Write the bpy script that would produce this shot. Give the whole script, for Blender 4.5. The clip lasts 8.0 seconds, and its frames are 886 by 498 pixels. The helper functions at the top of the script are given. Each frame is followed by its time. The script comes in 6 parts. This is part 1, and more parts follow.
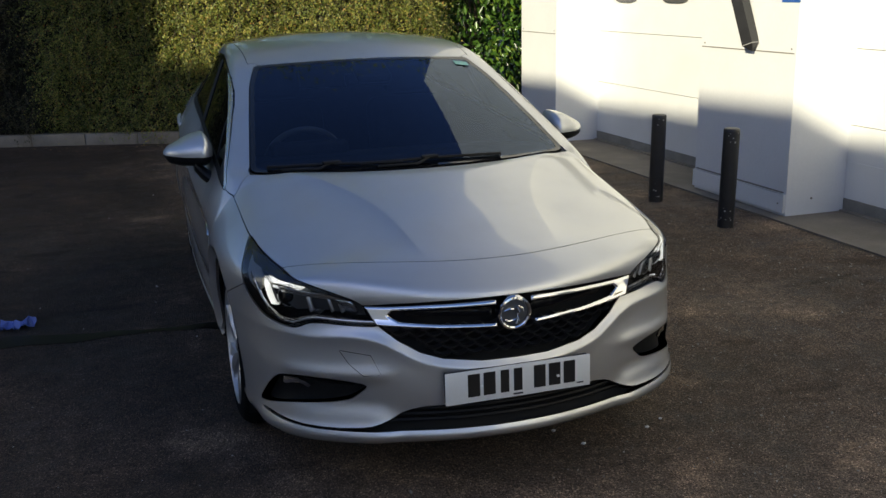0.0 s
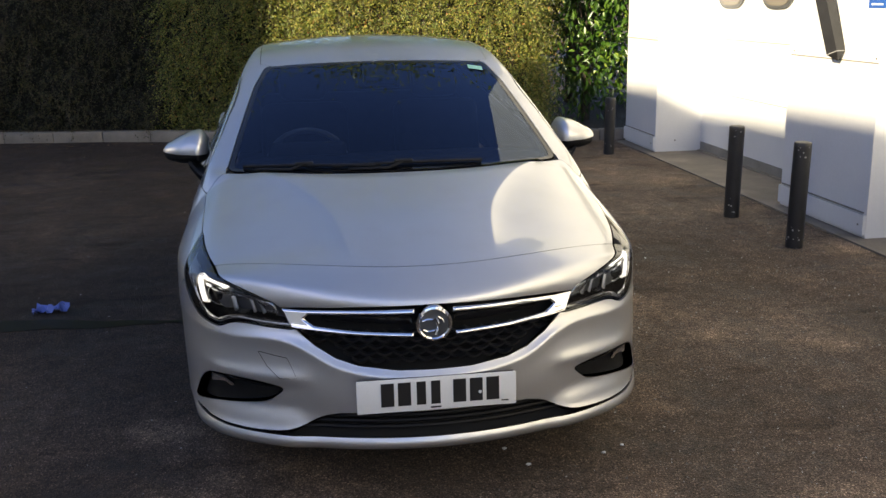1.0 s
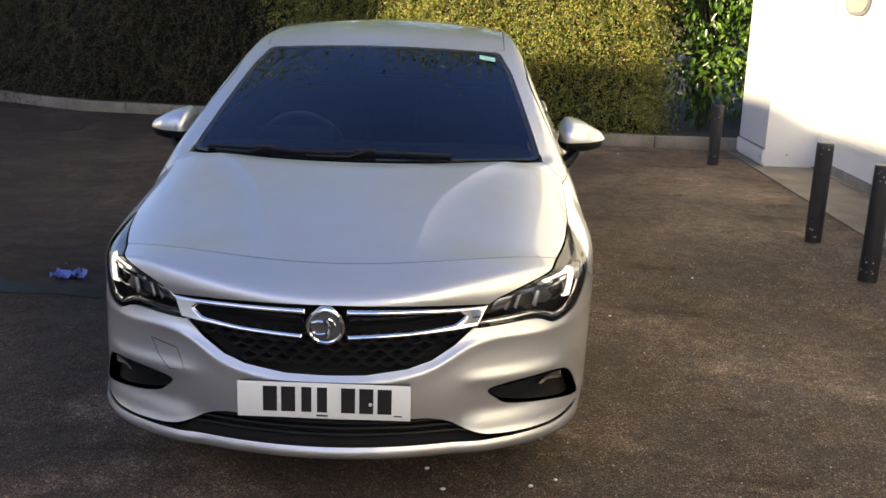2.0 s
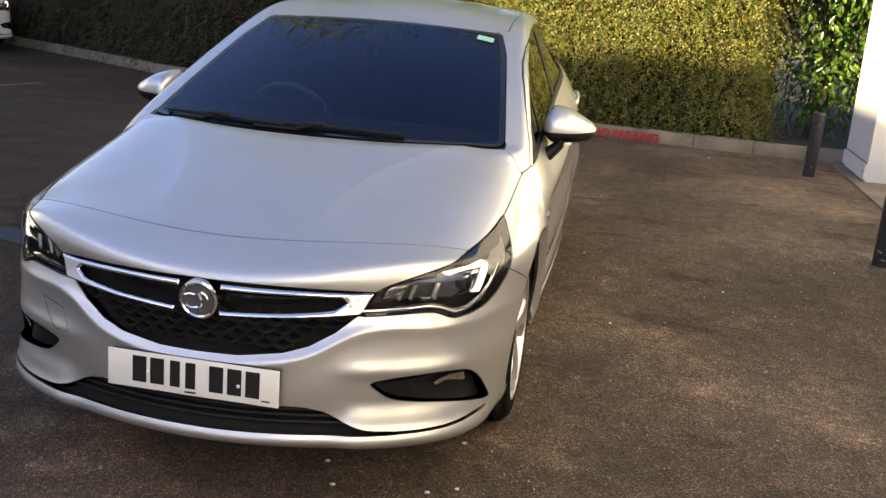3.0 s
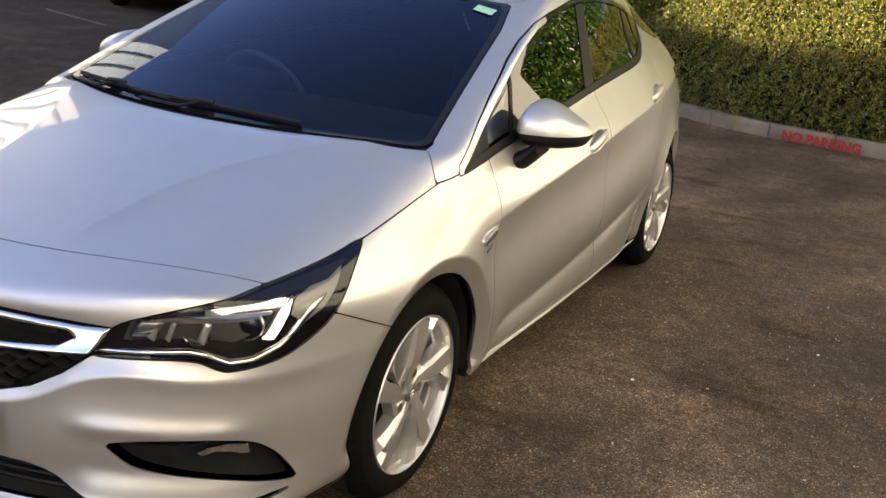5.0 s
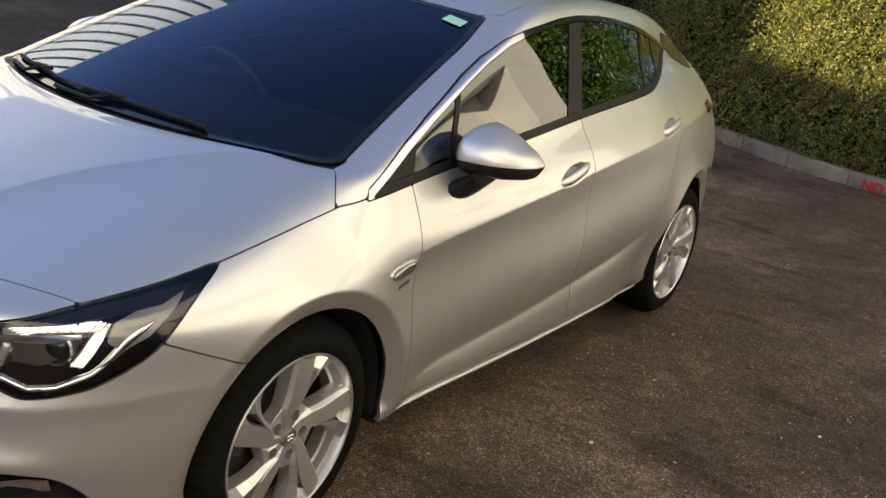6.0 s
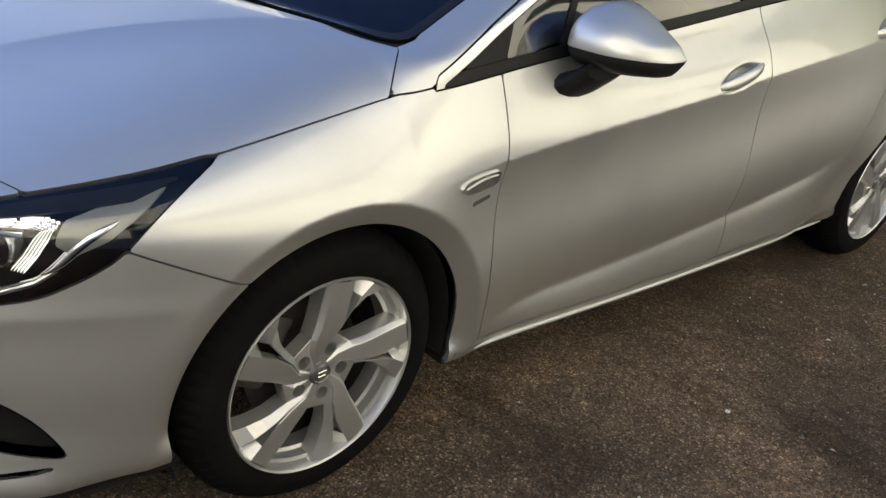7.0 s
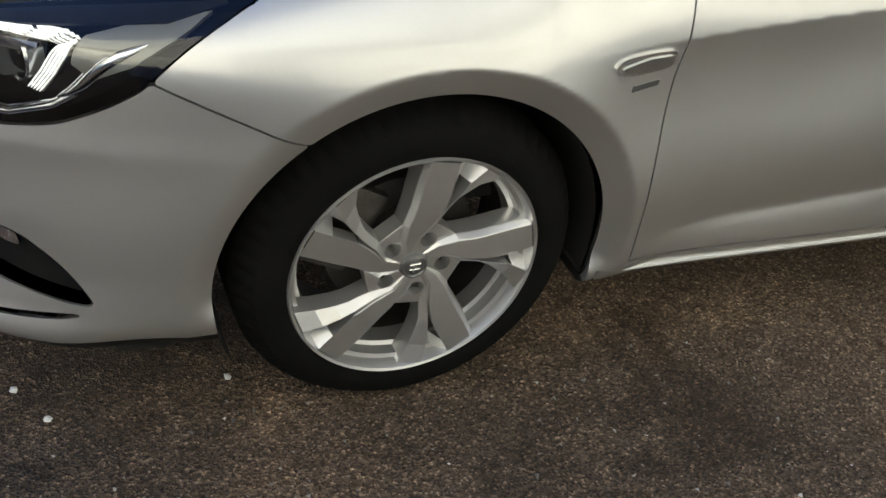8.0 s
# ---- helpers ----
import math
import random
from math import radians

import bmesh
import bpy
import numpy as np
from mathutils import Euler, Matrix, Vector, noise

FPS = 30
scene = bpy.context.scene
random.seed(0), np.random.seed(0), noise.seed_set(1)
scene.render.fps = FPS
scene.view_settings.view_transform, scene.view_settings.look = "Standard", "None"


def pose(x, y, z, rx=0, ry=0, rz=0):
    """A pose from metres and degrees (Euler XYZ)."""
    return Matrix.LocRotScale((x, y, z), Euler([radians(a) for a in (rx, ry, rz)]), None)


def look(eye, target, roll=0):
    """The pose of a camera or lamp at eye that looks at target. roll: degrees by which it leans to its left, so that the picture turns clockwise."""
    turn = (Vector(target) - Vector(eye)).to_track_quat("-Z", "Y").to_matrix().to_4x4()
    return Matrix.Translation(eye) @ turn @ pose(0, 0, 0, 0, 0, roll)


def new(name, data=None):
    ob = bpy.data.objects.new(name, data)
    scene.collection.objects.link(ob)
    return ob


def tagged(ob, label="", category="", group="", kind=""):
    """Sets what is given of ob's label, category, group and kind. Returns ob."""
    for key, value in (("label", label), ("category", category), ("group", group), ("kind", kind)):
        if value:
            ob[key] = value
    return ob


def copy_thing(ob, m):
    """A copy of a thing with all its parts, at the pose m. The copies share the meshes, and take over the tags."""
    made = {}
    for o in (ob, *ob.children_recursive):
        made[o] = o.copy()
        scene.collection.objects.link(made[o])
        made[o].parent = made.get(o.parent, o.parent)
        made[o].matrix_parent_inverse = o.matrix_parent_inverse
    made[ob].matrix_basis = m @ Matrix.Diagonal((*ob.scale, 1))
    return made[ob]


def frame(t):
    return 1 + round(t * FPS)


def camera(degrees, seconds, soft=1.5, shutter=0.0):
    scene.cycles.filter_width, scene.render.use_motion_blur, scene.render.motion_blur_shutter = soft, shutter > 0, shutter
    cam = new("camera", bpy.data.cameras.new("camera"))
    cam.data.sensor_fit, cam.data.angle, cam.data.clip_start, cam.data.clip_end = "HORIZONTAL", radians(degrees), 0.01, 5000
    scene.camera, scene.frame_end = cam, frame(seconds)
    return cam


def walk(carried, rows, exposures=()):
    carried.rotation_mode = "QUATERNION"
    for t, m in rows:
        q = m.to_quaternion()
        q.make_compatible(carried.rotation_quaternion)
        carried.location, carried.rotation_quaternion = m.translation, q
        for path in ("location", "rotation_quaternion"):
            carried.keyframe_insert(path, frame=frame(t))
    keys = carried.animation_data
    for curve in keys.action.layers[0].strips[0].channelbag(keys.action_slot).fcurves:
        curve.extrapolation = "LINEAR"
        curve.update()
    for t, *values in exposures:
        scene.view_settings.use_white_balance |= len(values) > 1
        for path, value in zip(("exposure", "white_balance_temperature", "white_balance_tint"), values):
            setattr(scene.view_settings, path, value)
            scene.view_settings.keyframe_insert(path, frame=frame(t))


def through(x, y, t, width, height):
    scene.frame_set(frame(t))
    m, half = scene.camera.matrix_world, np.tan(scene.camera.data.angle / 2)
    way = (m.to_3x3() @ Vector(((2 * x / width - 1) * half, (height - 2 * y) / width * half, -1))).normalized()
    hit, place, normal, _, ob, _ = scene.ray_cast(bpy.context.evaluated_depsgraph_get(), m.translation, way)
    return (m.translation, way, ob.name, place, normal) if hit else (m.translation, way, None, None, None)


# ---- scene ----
cam = camera(48.7, 8.0)
PATH = [
    (0, (-1.171, -2.83, 1.665), (-0.574, -0.992, 1.153), -1.2),
    (0.5, (-0.806, -2.847, 1.646), (-0.368, -0.959, 1.152), -1.3),
    (1, (-0.399, -2.934, 1.635), (-0.119, -1.016, 1.14), -1.0),
    (1.5, (0.0, -2.83, 1.579), (0.137, -0.9, 1.073), 0.8),
    (1.7, (0.16, -2.775, 1.593), (0.223, -0.841, 1.088), 1.0),
    (2.8, (0.996, -2.541, 1.575), (0.72, -0.629, 1.058), 4.0),
    (3, (1.117, -2.439, 1.552), (0.787, -0.54, 1.018), 4.2),
    (3.5, (1.384, -2.173, 1.575), (0.915, -0.311, 1.016), 3.1),
    (4, (1.675, -1.904, 1.573), (1.069, -0.077, 1.031), 2.9),
    (4.2, (1.751, -1.813, 1.588), (1.112, -0.001, 1.03), 3.3),
    (5.3, (2.02, -1.121, 1.54), (1.138, 0.566, 0.926), 6.7),
    (5.5, (2.104, -1.009, 1.544), (1.179, 0.657, 0.935), 7.3),
    (6, (2.218, -0.779, 1.574), (1.227, 0.846, 0.96), 9.5),
    (6.5, (2.164, -0.456, 1.522), (1.107, 1.086, 0.809), 11.0),
    (7, (2.138, -0.174, 1.461), (0.902, 1.139, 0.595), 10.1),
    (7.5, (2.131, 0.103, 1.408), (0.729, 1.104, 0.391), 10.3),
    (8, (2.038, 0.317, 1.342), (0.613, 1.089, 0.17), 10.5),
]
LIGHT_METER = [(0, 0.62, 7800, 5), (1, 1.32, 8700, 10), (1.7, 1.62, 9200, 11), (3, 1.88, 10600, 14), (4.2, 1.85, 10500, 13), (5.5, 1.66, 9600, 11.5), (6.5, 1.33, 8500, 8), (8, 1.36, 7500, 4.5)]
walk(cam, [(t, look(eye, target, roll)) for t, eye, target, roll in PATH], LIGHT_METER)

# ---- light ----
SUN_AZ, SUN_EL = 45.0, 20.5          # the sun stands behind the camera's left shoulder
world = bpy.data.worlds.new("sky")
scene.world = world
world.use_nodes = True
wn = world.node_tree
sky = wn.nodes.new("ShaderNodeTexSky")
sky.sky_type = "NISHITA"
sky.sun_disc = False
sky.sun_elevation = radians(SUN_EL)
sky.sun_rotation = radians(180 + SUN_AZ)
sky.dust_density, sky.ozone_density, sky.air_density = 0.6, 5.0, 1.0
deep = wn.nodes.new("ShaderNodeMix")
deep.data_type, deep.blend_type = "RGBA", "MULTIPLY"
deep.inputs[0].default_value = 1.0
deep.inputs[7].default_value = (0.95, 0.93, 1.15, 1)
wn.links.new(sky.outputs["Color"], deep.inputs[6])
wn.links.new(deep.outputs[2], wn.nodes["Background"].inputs["Color"])
wn.nodes["Background"].inputs["Strength"].default_value = 0.108
sun_data = bpy.data.lights.new("sun", "SUN")
sun_data.energy, sun_data.angle, sun_data.color = 4.6, radians(0.53), (1.0, 0.968, 0.85)
sun = new("sun", sun_data)
sun.matrix_world = look((-20, -20, 20 * 2 ** 0.5 * math.tan(radians(SUN_EL))), (0, 0, 0))


# ---- materials ----
def node_material(name, base=(0.5, 0.5, 0.5), rough=0.5, metal=0.0, coat=0.0, spec=0.5):
    m = bpy.data.materials.new(name)
    m.use_nodes = True
    b = m.node_tree.nodes["Principled BSDF"]
    b.inputs["Base Color"].default_value = (*base, 1)
    b.inputs["Roughness"].default_value = rough
    b.inputs["Metallic"].default_value = metal
    b.inputs["Coat Weight"].default_value = coat
    b.inputs["Specular IOR Level"].default_value = spec
    return m


def tree_of(m):
    t = m.node_tree
    return t, t.nodes, t.links, t.nodes["Principled BSDF"]


def noise_node(m, scale, detail=4.0, rough=0.55, coords="Object"):
    t, n, l, b = tree_of(m)
    tc = n.new("ShaderNodeTexCoord")
    tx = n.new("ShaderNodeTexNoise")
    tx.inputs["Scale"].default_value = scale
    tx.inputs["Detail"].default_value = detail
    tx.inputs["Roughness"].default_value = rough
    l.new(tc.outputs[coords], tx.inputs["Vector"])
    return tx.outputs["Fac"]


def ramp_node(m, fac, stops):
    t, n, l, b = tree_of(m)
    r = n.new("ShaderNodeValToRGB")
    while len(r.color_ramp.elements) < len(stops):
        r.color_ramp.elements.new(0.5)
    for e, (p, c) in zip(r.color_ramp.elements, stops):
        e.position = p
        e.color = (*c, 1) if len(c) == 3 else c
    l.new(fac, r.inputs["Fac"])
    return r.outputs["Color"]


def mix_node(m, fac, a, c, kind="MIX"):
    t, n, l, b = tree_of(m)
    x = n.new("ShaderNodeMix")
    x.data_type, x.blend_type = "RGBA", kind
    for v, i in ((fac, 0), (a, 6), (c, 7)):
        if isinstance(v, (int, float)):
            x.inputs[i].default_value = v
        elif isinstance(v, tuple):
            x.inputs[i].default_value = (*v, 1)
        else:
            l.new(v, x.inputs[i])
    return x.outputs[2]


def bump_node(m, height, strength=0.3, distance=0.01):
    t, n, l, b = tree_of(m)
    u = n.new("ShaderNodeBump")
    u.inputs["Strength"].default_value = strength
    u.inputs["Distance"].default_value = distance
    l.new(height, u.inputs["Height"])
    l.new(u.outputs["Normal"], b.inputs["Normal"])


def mottled(name, stops, scale, rough=0.7, metal=0.0, bump=0.2, distance=0.005, fine=0.0, coat=0.0, rough_range=None):
    """A surface whose colour and relief vary at two scales."""
    m = node_material(name, rough=rough, metal=metal, coat=coat)
    t, n, l, b = tree_of(m)
    big = noise_node(m, scale)
    small = noise_node(m, scale * (fine or 14), 6)
    col = mix_node(m, 0.35, ramp_node(m, big, stops), ramp_node(m, small, stops))
    l.new(col, b.inputs["Base Color"])
    if rough_range:
        l.new(ramp_node(m, big, [(0.3, (rough_range[0],) * 3), (0.7, (rough_range[1],) * 3)]), b.inputs["Roughness"])
    bump_node(m, small, bump, distance)
    return m


def paint_material(name, base, metal, rough, coat):
    """Clear-coated car paint with fine flake and a faint film of dust."""
    m = node_material(name, base, rough, metal, coat)
    t, n, l, b = tree_of(m)
    b.inputs["Coat Roughness"].default_value = 0.03
    flake = noise_node(m, 900, 1)
    dust = noise_node(m, 5, 6)
    c = mix_node(m, flake, tuple(v * 0.9 for v in base), tuple(min(1, v * 1.08) for v in base))
    c = mix_node(m, ramp_node(m, dust, [(0.5, (0, 0, 0)), (0.85, (0.14, 0.14, 0.14))]), c, (0.42, 0.40, 0.36))
    l.new(c, b.inputs["Base Color"])
    l.new(ramp_node(m, dust, [(0.35, (rough - 0.03,) * 3), (0.75, (rough + 0.06,) * 3)]), b.inputs["Roughness"])
    return m


SILVER = paint_material("silver_paint", (0.66, 0.662, 0.655), 0.87, 0.41, 1.0)
WHITE_PAINT = paint_material("white_car_paint", (0.80, 0.80, 0.78), 0.0, 0.35, 0.7)
CHROME = node_material("chrome", (0.85, 0.85, 0.86), 0.06, 1.0)
BLACK_GLOSS = node_material("gloss_black", (0.008, 0.008, 0.009), 0.08, 0.0, 0.0)
BLACK_PLASTIC = mottled("black_plastic", [(0.3, (0.007, 0.007, 0.007)), (0.7, (0.015, 0.015, 0.015))], 30, 0.5, bump=0.15, distance=0.001)
BLACK_PLASTIC.node_tree.nodes["Principled BSDF"].inputs["Specular IOR Level"].default_value = 0.2
GRILLE_BLACK = node_material("grille_black", (0.022, 0.022, 0.023), 0.35)
RUBBER = mottled("tyre_rubber", [(0.3, (0.004, 0.004, 0.004)), (0.75, (0.009, 0.009, 0.0088))], 12, 0.92, bump=0.25, distance=0.002)
RUBBER.node_tree.nodes["Principled BSDF"].inputs["Specular IOR Level"].default_value = 0.08
INNER = node_material("dark_cavity", (0.006, 0.006, 0.006), 0.9)
ALLOY = mottled("alloy_silver", [(0.3, (0.60, 0.60, 0.60)), (0.7, (0.68, 0.68, 0.68))], 20, 0.36, 0.85, 0.03, 0.0005, coat=0.3)
STEEL = mottled("brake_steel", [(0.3, (0.035, 0.03, 0.028)), (0.7, (0.10, 0.09, 0.085))], 20, 0.5, 0.7)


# ---- car body surface ----
def spline(*pts):
    """A natural cubic curve through (place, value) pairs, straight beyond its ends."""
    xs, ys = np.array([p[0] for p in pts], float), np.array([p[1] for p in pts], float)
    n, h = len(xs), np.diff(xs)
    a, r = np.eye(n), np.zeros(n)
    for i in range(1, n - 1):
        a[i, i - 1:i + 2] = h[i - 1], 2 * (h[i - 1] + h[i]), h[i]
        r[i] = 6 * ((ys[i + 1] - ys[i]) / h[i] - (ys[i] - ys[i - 1]) / h[i - 1])
    k = np.linalg.solve(a, r)

    def at(x):
        x = np.asarray(x, float)
        i = np.clip(np.searchsorted(xs, x) - 1, 0, n - 2)
        q = np.clip(x, xs[0], xs[-1])
        u, v, hh = q - xs[i], xs[i + 1] - q, h[i]
        val = (k[i] * v ** 3 + k[i + 1] * u ** 3) / (6 * hh) + (ys[i] / hh - k[i] * hh / 6) * v + (ys[i + 1] / hh - k[i + 1] * hh / 6) * u
        s0 = (ys[1] - ys[0]) / h[0] - k[1] * h[0] / 6
        s1 = (ys[-1] - ys[-2]) / h[-1] + k[-2] * h[-1] / 6
        return val + np.minimum(x - xs[0], 0) * s0 + np.maximum(x - xs[-1], 0) * s1
    return at


def step(a, b, x):
    t = np.clip((x - a) / (b - a), 0, 1)
    return t * t * t * (t * (6 * t - 15) + 10)


def smax(a, b, k):
    d = np.clip(k - np.abs(a - b), 0, None)
    return np.maximum(a, b) + d ** 3 / (6 * k * k)


def smin(a, b, k):
    return -smax(-a, -b, k)


HUB_F, HUB_R, HUB_Z, ARCH_R = 0.925, 3.585, 0.318, 0.350
bonnet_mid = spline((-0.1, 0.60), (0.0, 0.668), (0.1, 0.730), (0.3, 0.803), (0.5, 0.858), (0.75, 0.920), (0.95, 0.968))
screen_mid = spline((0.93, 0.970), (1.4, 1.158), (1.9, 1.338), (2.4, 1.50))
roof_mid = spline((1.6, 1.330), (2.0, 1.395), (2.6, 1.450), (3.1, 1.430), (3.6, 1.360), (4.0, 1.26))
nose_line = spline((0.10, 0.16), (0.18, 0.05), (0.225, -0.022), (0.27, -0.010), (0.35, 0.0), (0.46, 0.002), (0.56, 0.012), (0.65, 0.016), (0.72, 0.03))
tail_line = spline((0.15, 4.15), (0.30, 4.33), (0.50, 4.36), (0.75, 4.30), (0.95, 4.16), (1.15, 3.96), (1.3, 3.78))
section = spline((0.12, 0.765), (0.20, 0.828), (0.25, 0.855), (0.285, 0.866), (0.36, 0.876), (0.45, 0.887), (0.60, 0.8955), (0.72, 0.8955),
                 (0.80, 0.884), (0.88, 0.850), (0.95, 0.815), (1.05, 0.772), (1.20, 0.705), (1.36, 0.628), (1.46, 0.57))
taper = spline((0.3, -0.036), (0.7, -0.027), (1.25, -0.018), (2.0, 0.0), (2.8, -0.002), (3.2, -0.016), (3.7, -0.074), (4.05, -0.142), (4.35, -0.22))
crease_z = spline((1.0, 0.705), (1.31, 0.753), (1.66, 0.794), (2.07, 0.836), (2.33, 0.864), (2.93, 0.918), (3.3, 0.948), (4.2, 1.01))
low_z = spline((1.30, 0.310), (1.45, 0.350), (1.60, 0.368), (1.95, 0.397), (2.30, 0.432), (2.65, 0.470), (2.92, 0.522), (3.15, 0.61))


ridge_z = spline((0.0, 0.452), (0.12, 0.458), (0.25, 0.474), (0.34, 0.503), (0.42, 0.548), (0.50, 0.572), (0.65, 0.570), (0.8, 0.575))
crease_x = spline((0.12, 0.225), (0.36, 0.262), (0.47, 0.277), (0.59, 0.306), (0.71, 0.352), (0.80, 0.398), (0.90, 0.458), (1.02, 0.545))
BON = (0.077, 0.05, 0.30, 0.018, 0.045)
HANDLES = ((2.185, 0.868), (3.088, 0.955))


def top_z(x, y):
    ax = np.abs(x)
    line = crease_x(y)
    out = smax(ax - line, 0.0, 0.008)
    ridge = -0.0145 * (1 - np.exp(-out / 0.060)) * step(0.16, 0.42, y)
    bon = bonnet_mid(y) + ridge - BON[0] * x * x - BON[1] * ax ** 6 - BON[2] * ax ** 8
    scr = screen_mid(y) - (0.20 - 0.045 * np.clip(y - 1, 0, 1)) * x * x - 1.2 * smax(0.81 + 0.42 * x * x - y, 0.0, 0.12)
    roof = roof_mid(y) - 0.13 * x * x
    return smax(bon - 1.2 * smax(y - 0.95 - 0.42 * x * x, 0.0, 0.03), smin(scr, roof, 0.035), 0.010)


def side_x(y, z):
    lift = np.clip(crease_z(y) - 0.775, 0, 0.14) * 0.6 * step(0.50, 0.78, z) * step(0.90 + 0.16 * step(1.9, 3.3, y), 0.77, z - 0.1 * (y - 1.07)) * step(4.5, 3.9, y)
    ahead = step(1.36, 0.84, y) * step(1.04, 0.88, z)
    w = section(z - lift) * (1 - ahead) + (section(np.minimum(z, 0.74)) - 0.58 * smax(z - 0.750, 0.0, 0.055)) * ahead + taper(y)
    d = crease_z(y) - z
    below = np.sqrt(np.clip(d, 0, None) ** 2 + 0.0040 ** 2) - 0.0040
    w = w + 0.024 * (step(0.03, 0.36, d) - 1 + np.exp(-below / 0.062)) * step(1.08, 1.40, y) * step(4.5, 4.0, y)
    r_f = np.hypot(y - HUB_F, z - HUB_Z)
    r_r = np.hypot(y - HUB_R, z - HUB_Z)
    for r in (r_f, r_r):
        w = w + 0.015 * np.clip((0.555 - r) / 0.155, 0, 1) ** 2.2 - 0.027 * smax((0.404 - r) / 0.054, 0.0, 0.10) * step(0.24, 0.32, z)
    w = w - 0.115 * step(2.5, 4.1, y) * step(0.95, 1.35, z)
    for hy, hz in HANDLES:
        a, b = (y - hy - 0.2 * (z - hz)), (z - hz - 0.17 * (y - hy))
        w = w - 0.016 * step(1.0, 0.35, np.sqrt((a / 0.105) ** 2 + (b / 0.036) ** 2))
    w = w - 0.028 * step(2.70, 3.20, y) * step(0.62, 0.36, z) * step(3.75, 3.4, y)
    # the lower hollow of the doors, over the flared sill
    dip = z - low_z(y)
    w = w - 0.019 * np.exp(-(np.sqrt(dip ** 2 + 0.00010) - 0.010) / (0.040 + 0.040 * step(-0.02, 0.02, dip))) * step(1.33, 1.60, y) * step(3.15, 2.6, y)
    return w


def nose_y(x, z):
    ax = np.abs(x)
    base = 0.45 * x * x + 0.35 * (ax / 0.88) ** 12
    rise = z - ridge_z(ax)
    wide = step(0.36, 0.50, ax)
    shelf = 0.024 * (1 - np.exp(-smax(rise, 0.0, 0.010) / 0.028)) * step(0.73, 0.60, z) * (0.25 + 0.75 * step(0.82, 0.5, ax)) - 0.004 * np.exp(-(rise / 0.030) ** 2)
    # the hood over the fog lamp and the blade below it
    hood = -0.009 * np.exp(-((z - 0.445) / 0.026) ** 2) * wide * step(0.79, 0.68, ax)
    blade = -0.016 * step(0.365, 0.285, z) * wide * step(0.86, 0.78, ax)
    return base + nose_line(z) + shelf + hood + blade


def body_field(x, y, z):
    ax = np.abs(x)
    f_top = (z - top_z(x, y)) * 0.95
    f_side = ax - side_x(y, z)
    slope = 0.9 * ax + 4.77 * (ax / 0.88) ** 11
    f_nose = (nose_y(x, z) - y) / np.sqrt(1 + slope * slope)
    f_tail = (y - tail_line(z) + 0.22 * x * x + 0.25 * (ax / 0.84) ** 10) * 0.75
    ahead = step(0.99, 0.82, y - 0.42 * x * x)
    f = smax(f_side, f_top - BON[3] * ahead, 0.05 + BON[4] * ahead)
    f = smax(f, f_nose, 0.035)
    f = smax(f, f_tail, 0.06)
    return smax(f, 0.195 + 0.04 * step(0.6, 1.2, y) - z, 0.02)


def field_grad(v):
    e, g = 4e-4, np.zeros_like(v)
    for i in range(3):
        d = np.zeros(3)
        d[i] = e
        a, b = v + d, v - d
        g[:, i] = (body_field(a[:, 0], a[:, 1], a[:, 2]) - body_field(b[:, 0], b[:, 1], b[:, 2])) / (2 * e)
    return g


